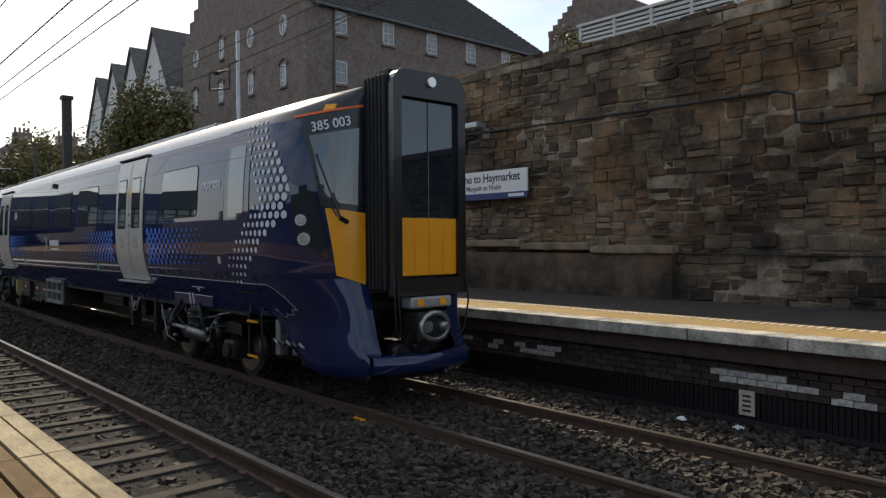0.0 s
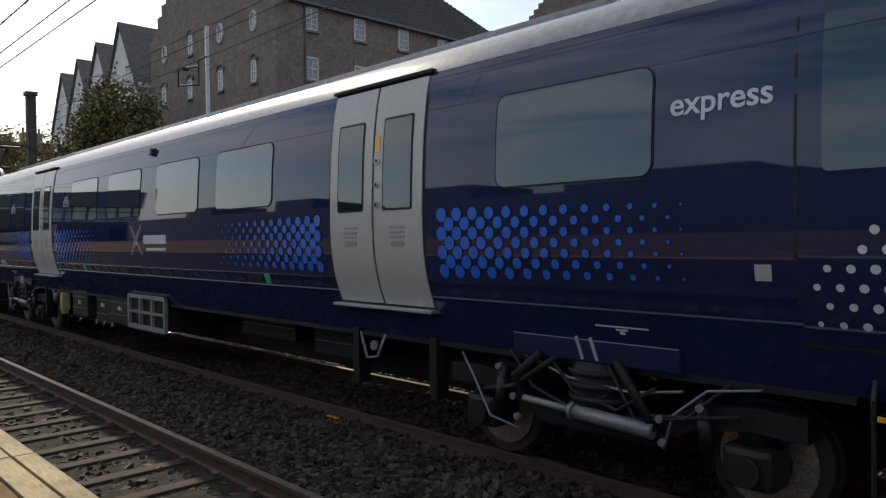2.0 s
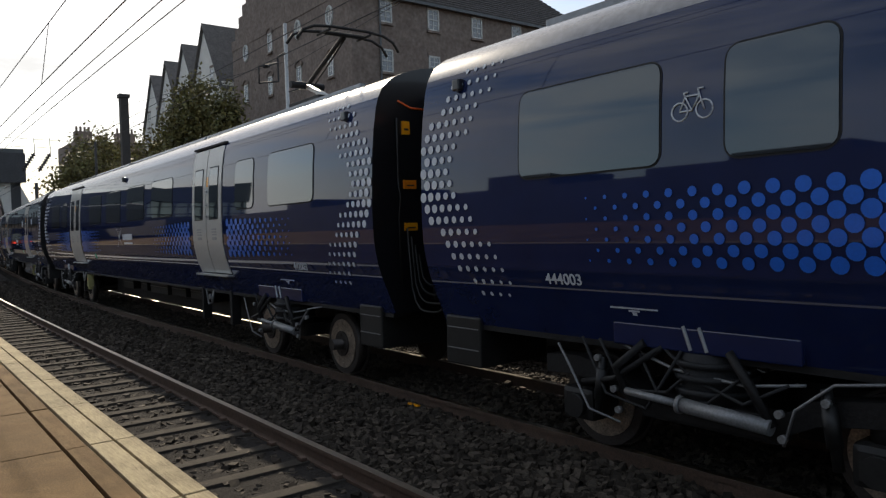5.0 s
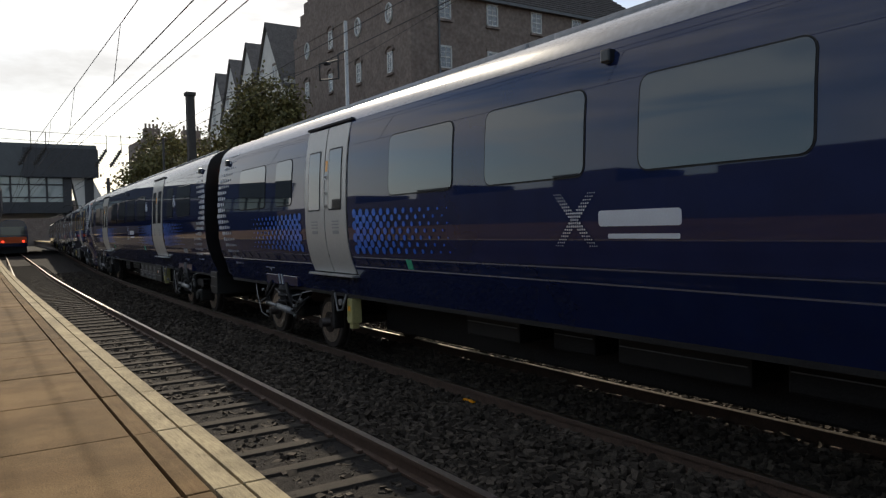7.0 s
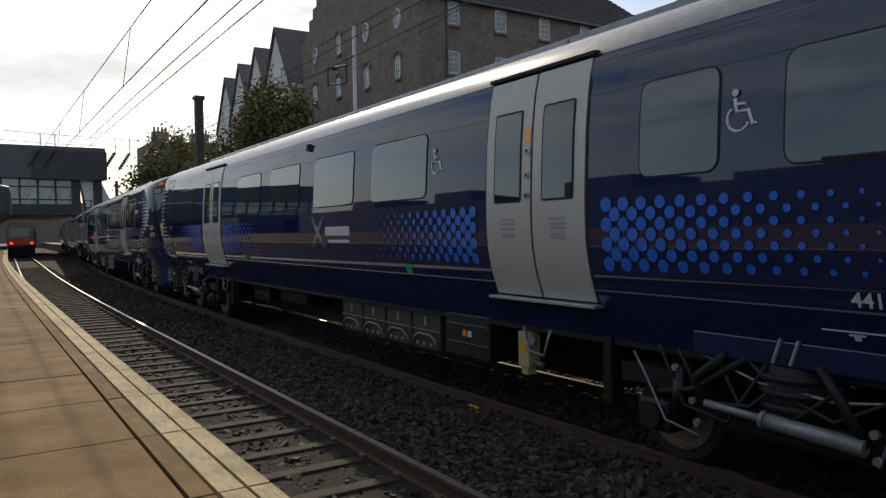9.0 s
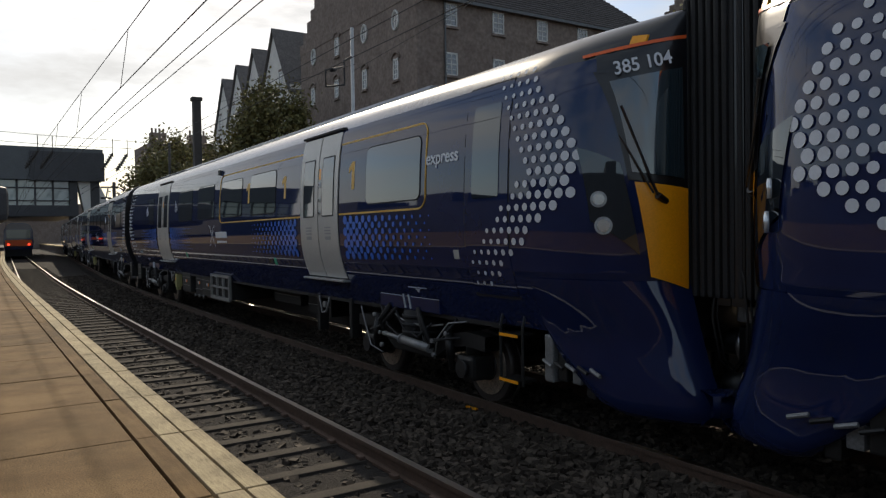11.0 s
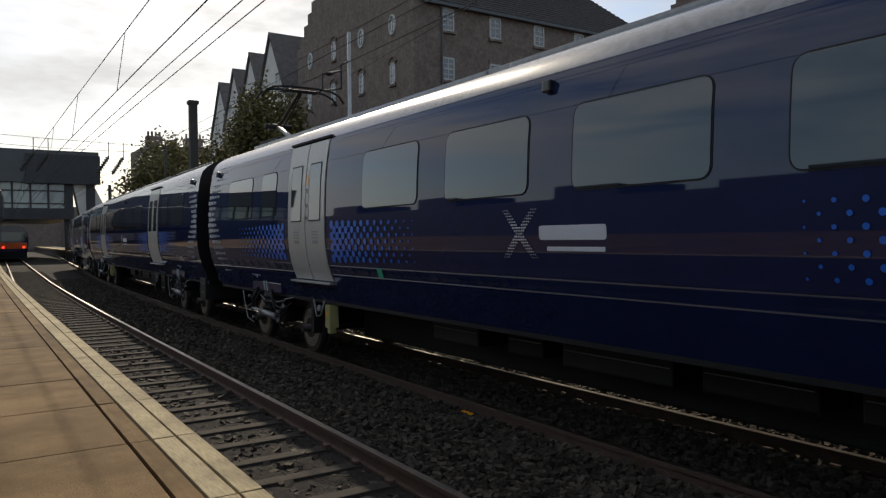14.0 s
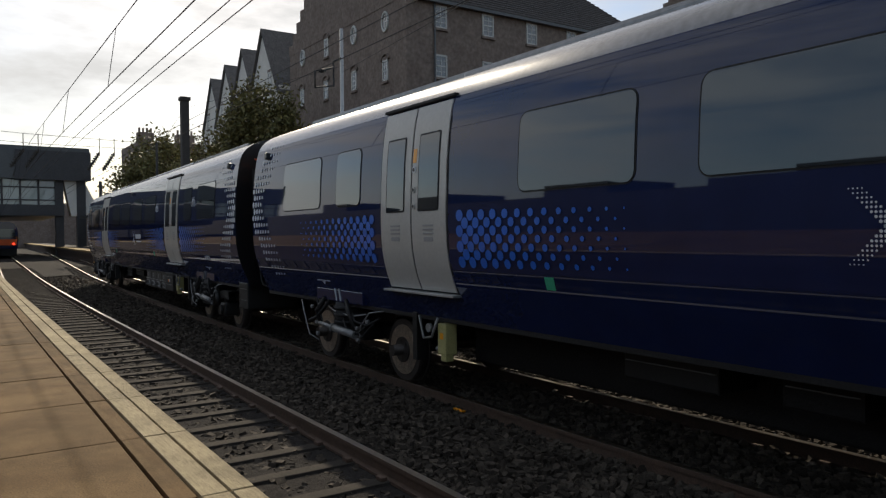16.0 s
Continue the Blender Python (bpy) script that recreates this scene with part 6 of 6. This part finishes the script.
def first_class(car):
    for u, r in ((None, 0),):
        bm = bmesh.new()
        z0, z1 = 2.22, 3.21
        for z in (z0, z1):
            for a, b in ((-2.27, -0.04), (1.46, 5.95)):
                y0, y1 = sorted((car.y(a), car.y(b)))
                x = -(car.x(a, z))
                box(bm, x - 0.005, x + 0.01, y0, y1, z - 0.012, z + 0.012)
        for cz, a0 in ((z1 - 0.15, 0), (z0 + 0.15, 1)):
            for ue, sg in ((-2.27, -1), (5.95, 1)):
                pts = []
                for i in range(7):
                    t = math.pi / 2 * i / 6
                    z = cz + (math.cos(t) * 0.15 if a0 == 0 else -math.cos(t) * 0.15)
                    u = ue + sg * math.sin(t) * 0.15
                    pts.append((-(car.x(u, z) + 0.003), car.y(u), z))
                chain(bm, pts, 0.011, 5)
        for ue, sg in ((-2.42, -1), (6.10, 1)):
            chain(bm, [(-(car.x(ue, z) + 0.003), car.y(ue), z) for z in (z0 + 0.15, 2.6, 2.9, z1 - 0.15)], 0.011, 5)
        part("first_class_line", bm, "gold", car.root, "thin gold line round the first-class windows")
    for u in (-0.33, 2.32, 4.28):
        bm = bmesh.new()                                   # figure one with its flag
        x, y, z = -(car.x(u, 2.7) + 0.006), car.y(u) - 0.02, 2.55
        for outline in (((0.09, 0), (0.17, 0), (0.17, 0.38), (0.09, 0.38)), ((0.0, 0.23), (0.092, 0.28), (0.092, 0.38), (0.0, 0.30))):
            lean = [(-(car.x(u, z + h) + 0.006), y - a, z + h) for a, h in outline]
            lo, hi = [bm.verts.new((p + 0.004, q, r_)) for p, q, r_ in lean], [bm.verts.new(p) for p in lean]
            bm.faces.new(hi)
            for k in range(4):
                bm.faces.new((hi[k], hi[(k + 1) % 4], lo[(k + 1) % 4], lo[k]))
        part("lettering", bm, "gold", car.root)


WHEELS = []


def driving_car(flip, numbers, unit, first=False, label=""):
    root = thing("train_car", label, "train", "train cars")
    car = Car(root, 6.305, flip, True)
    body_shell(car, -5.44, REAR)
    nose(car)
    add_door(car, 0.0, 1.42)
    add_door(car, 11.13, 12.55)
    for a, b in ((-2.29, -0.89), (2.62, 4.02), (4.55, 5.95), (6.57, 7.97), (8.52, 9.92), (13.16, 13.87)) + (() if first else ((14.38, 15.80),)):
        add_window(car, a, b)
    car.dots("dot_pattern", chevron_nose() + chevron_end(REAR, -1), "white", "white dots fanning along the bodyside")
    car.dots("dot_pattern", halftone(0, -1) + halftone(1.42, 1) + halftone(11.13, -1) + halftone(12.55, 1), "blue", "bright blue shrinking dots beside the doors")
    saltire_logo(car, 6.72)
    gangway_inner(car, REAR, 1)
    add_camera_pod(car, 6.16)
    add_camera_pod(car, 16.62)
    if flip > 0:
        lettering(car, "express", -2.42, 2.71, 0.215)
    lettering(car, numbers, (15.76 if first else 15.59) if flip > 0 else 14.76, 1.44, 0.135)
    if flip > 0:
        o = text_mesh("unit_number", unit, 0.165, "white", Matrix(), root, 0.001)
        a = Vector((-1.13, car.y(u_of(1.10, 3.36)), 3.235))
        b = Vector((-0.72, car.y(u_of(0.72, 3.43)) - 0.06, 3.325))
        xa = (b - a).normalized()
        up = Vector((0.12, 0.12, 1)).normalized()
        nz = xa.cross(up).normalized()
        up = nz.cross(xa)
        o.matrix_basis = Matrix((( *[xa[0], up[0], nz[0]], a[0]), (*[xa[1], up[1], nz[1]], a[1]), (*[xa[2], up[2], nz[2]], a[2]), (0, 0, 0, 1))) @ Matrix.Translation((0, 0, 0.05)) @ Matrix.Diagonal((0.9, 1, 1, 1))
    if first:
        first_class(car)
    for u in (10.24, 14.12) if flip > 0 else (10.13, 14.03):
        pictogram(car, u, 2.72, "bicycle" if numbers.startswith("444") else "wheelchair")
    car.patch("green_label", 2.79, 2.91, 1.42, 1.54, "green", 0.004, 0)
    car.patch("green_label", 9.33, 9.45, 1.42, 1.54, "green", 0.004, 0)
    car.patch("cream_label", -3.07, -2.97, 1.65, 1.75, "door", 0.004, 0)
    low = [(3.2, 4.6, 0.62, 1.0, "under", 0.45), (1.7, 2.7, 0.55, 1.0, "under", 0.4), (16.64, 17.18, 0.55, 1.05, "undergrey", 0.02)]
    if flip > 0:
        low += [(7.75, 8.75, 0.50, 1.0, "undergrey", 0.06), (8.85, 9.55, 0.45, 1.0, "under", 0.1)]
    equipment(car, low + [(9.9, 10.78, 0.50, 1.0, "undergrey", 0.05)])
    if flip > 0:
        grille(car, 6.1, 7.6)
        drain_caps(car, (8.55, 8.95, 9.35))
    else:
        converter_bay(car, 6.85, 9.7)
    solebar(car, -1.63)
    solebar(car, 14.24)
    lifting_mark(car, -1.95)
    lifting_mark(car, 14.75)
    car.patch("socket_cover", 2.98, 3.16, 1.44, 1.52, "black", 0.006, 0.01)
    hangers(car, 10.75, 12.5)
    hangers(car, 0.1, 1.3, False)
    underframe_core(car, 0.2, 11.9)
    WHEELS.extend(bogie(car, -1.63, 1) + bogie(car, 14.24, 2))
    return root


def solebar(car, u):
    for s in (-1, 1):
        bm = bmesh.new()
        x0, x1 = sorted((s * 1.08, s * 1.20))
        ya, yb = sorted((car.y(u - 0.75), car.y(u + 0.75)))
        box(bm, x0, x1, ya, yb, 0.98, 1.16, 0.015)
        sb = part("bolster_bracket", bm, "navy", car.root)
        bm = bmesh.new()
        box(bm, x0, x1 + 0.012 * s if s > 0 else x1, ya, yb, 1.16, 1.178)
        for d in (-0.08, 0.05):
            tube(bm, (s * 1.205, car.y(u + d), 1.0), (s * 1.205, car.y(u + d + 0.06), 1.17), 0.014)
        part("bracket_edge", bm, "galv", sb)


def lifting_mark(car, u):
    """Thin white line with a small jacking symbol over the bogie."""
    z = 1.27
    line = car.patch("jacking_line", u - 0.22, u + 0.22, z, z + 0.012, "white", 0.004, n=1)
    car.patch("jacking_symbol", u - 0.05, u + 0.05, z - 0.022, z - 0.008, "white", 0.004, parent=line, n=1)
    car.patch("jacking_symbol", u - 0.02, u + 0.02, z - 0.05, z - 0.024, "white", 0.004, parent=line, n=1)


def hangers(car, u0, u1, boxed=True):
    """Brackets, yellow isolating box and pipes below a door."""
    for s in (-1, 1):
        for u in (u1,) if boxed else (u0, u1):
            bm = bmesh.new()
            ya, yb = sorted((car.y(u), car.y(u + 0.10)))
            box(bm, *sorted((s * 1.0, s * 1.16)), ya, yb, 0.42, 1.0, 0.01)
            part("hanger", bm, "under", car.root)
        if boxed:
            ua = u0 + 0.57
            bm = bmesh.new()
            box(bm, *sorted((s * 1.02, s * 1.18)), *sorted((car.y(ua), car.y(ua + 0.17))), 0.56, 0.92, 0.02)
            box(bm, *sorted((s * 1.05, s * 1.16)), *sorted((car.y(ua + 0.03), car.y(ua + 0.13))), 0.48, 0.565, 0.01)
            iso = part("isolator_box", bm, "isolator", car.root, "pale yellow isolating box")
            bm = bmesh.new()
            box(bm, *sorted((s * 1.181, s * 1.184)), *sorted((car.y(ua + 0.05), car.y(ua + 0.12))), 0.74, 0.81)
            part("warning_label", bm, "yellow", iso)
            bm = bmesh.new()
            tube(bm, (s * 1.1, car.y(ua + 0.17), 0.62), (s * 1.1, car.y(ua + 0.29), 0.60), 0.03, 10)
            part("cable_gland", bm, "damper", iso)
        bm = bmesh.new()
        chain(bm, [(s * 1.2, car.y(u0 + 0.7), 0.98), (s * 1.22, car.y(u0 + 0.8), 0.75), (s * 1.2, car.y(u0 + 1.0), 0.72), (s * 1.2, car.y(u0 + 1.1), 0.98)], 0.016)
        tube(bm, (s * 1.2, car.y(u0 + 0.85), 0.86), (s * 1.24, car.y(u0 + 0.85), 0.86), 0.05, 14)
        part("valve", bm, "damper", car.root)


def middle_car(number, label, panto=None, wheelchair=False):
    root = thing("train_car", label, "train", "train cars")
    car = Car(root, MID_LEN / 2, 1, False)
    body_shell(car, 0.0, MID_LEN)
    add_door(car, 4.66, 6.08)
    add_door(car, MID_LEN - 6.08, MID_LEN - 4.66)
    for a, b in ((1.43, 2.83), (3.36, 4.07), (7.28, 8.68), (9.28, 10.68), (11.29, 12.69), (13.29, 14.69), (MID_LEN - 4.07, MID_LEN - 3.36), (MID_LEN - 2.83, MID_LEN - 1.43)):
        add_window(car, a, b)
    car.dots("dot_pattern", chevron_end(0.0, 1) + chevron_end(MID_LEN, -1), "white", "white dots fanning along the bodyside")
    car.dots("dot_pattern", halftone(4.66, -1) + halftone(6.08, 1) + halftone(MID_LEN - 6.08, -1) + halftone(MID_LEN - 4.66, 1), "blue", "bright blue shrinking dots beside the doors")
    saltire_logo(car, 11.4)
    gangway_inner(car, 0.0, -1)
    gangway_inner(car, MID_LEN, 1)
    for u in (0.6, 11.0, MID_LEN - 0.62):
        add_camera_pod(car, u)
    lettering(car, number, 2.2, 1.44, 0.135)
    if wheelchair:
        pictogram(car, 6.9, 2.72, "wheelchair")
        pictogram(car, 3.1, 2.72, "wheelchair")
    if panto is not None:
        pantograph(car, panto, 1)
    car.patch("green_label", 14.28, 14.40, 1.42, 1.54, "green", 0.004, 0)
    equipment(car, [(7.2, 8.6, 0.62, 1.0, "undergrey", 0.5), (8.9, 9.9, 0.62, 1.0, "under", 0.5), (10.2, 11.6, 0.60, 1.0, "undergrey", 0.5),
                    (11.9, 12.5, 0.62, 1.0, "under", 0.5), (13.0, 14.0, 0.62, 1.0, "undergrey", 0.45), (0.25, 0.75, 0.55, 1.05, "undergrey", 0.02)])
    solebar(car, 3.0)
    solebar(car, MID_LEN - 3.0)
    lifting_mark(car, 2.6)
    lifting_mark(car, MID_LEN - 2.6)
    hangers(car, 5.0, 6.4, False)
    hangers(car, 15.68, 16.9)
    underframe_core(car, 5.0, 17.0)
    WHEELS.extend(bogie(car, 3.0, 3, True) + bogie(car, MID_LEN - 3.0, 4, True))
    return root


NAVY = "navy train car with %s, on rails"
CARS = [  # thing, positions of its two pivots along the train
    (driving_car(1, "444003", "385 003", label=NAVY % "black gangway nose, yellow front"), -1.63, 14.24, 1),
    (middle_car("442003", NAVY % "grey doors and raised pantograph", panto=3.2), 21.11, 37.08, 1),
    (driving_car(-1, "441003", "", label=NAVY % "wheelchair signs and trailing cab"), 43.96, 59.83, -1),
    (driving_car(1, "441104", "385 104", True, label=NAVY % "gold first-class lines"), 68.21, 84.08, 1),
    (middle_car("442104", NAVY % "pale grey doors and blue dots", panto=20.4, wheelchair=True), 90.95, 106.92, 1),
    (middle_car("443104", NAVY % "pale grey doors and white dots"), 113.80, 129.77, 1),
    (driving_car(-1, "444104", "", label=NAVY % "trailing rear cab"), 136.64, 152.51, -1),
]


PACE = (12.686758, -54.000064, -67.808985, -23.777232, 33.659262, -21.358235)   # powers of t / 16
EASE = ((0, -0.07), (1.0, 0.0), (3.3, 0.0), (4.5, 0.05), (5.2, 0.05), (7.3, 0.15), (9.2, 0.13), (11.3, -0.36), (13.6, -0.36), (14.5, -0.28), (15.0, -0.13), (15.5, 0.14), (16.0, 0.40))


def train_y(t):
    """Place of the first passenger door's front edge along the track."""
    y = sum(c * (t / 16) ** i for i, c in enumerate(PACE))
    for (ta, da), (tb, db) in zip(EASE, EASE[1:]):
        if ta <= t <= tb:
            f = (t - ta) / (tb - ta)
            return y + da + (db - da) * (f if ta >= 13.6 else f * f * (3 - 2 * f))
    return y + EASE[-1][1]


def motions():
    times = [i * 0.25 for i in range(65)]
    for root, ua, ub, flip in CARS:
        rows = []
        for t in times:
            y0 = train_y(t)
            ya, yb = ua + y0, ub + y0
            xa, xb = TC + tx(ya), TC + tx(yb)
            rows.append((t, pose((xa + xb) / 2, (ya + yb) / 2, 0.02, 0, 0, -math.degrees(math.atan2(xb - xa, yb - ya)))))
        walk(root, rows)
    rows, last, f = [], None, 0
    start = train_y(0)
    while f <= 480:
        rows.append((f / FPS, math.degrees((start - train_y(f / FPS)) / 0.41)))
        step = 1
        while f + step < 480 and math.degrees((train_y(f / FPS) - train_y((f + step + 1) / FPS)) / 0.41) < 80:
            step += 1
        if f == 480:
            break
        f = min(480, f + step)
    for w in WHEELS:
        p = w.location.copy()
        walk(w, [(t, pose(p.x, p.y, p.z, a)) for t, a in rows])


motions()
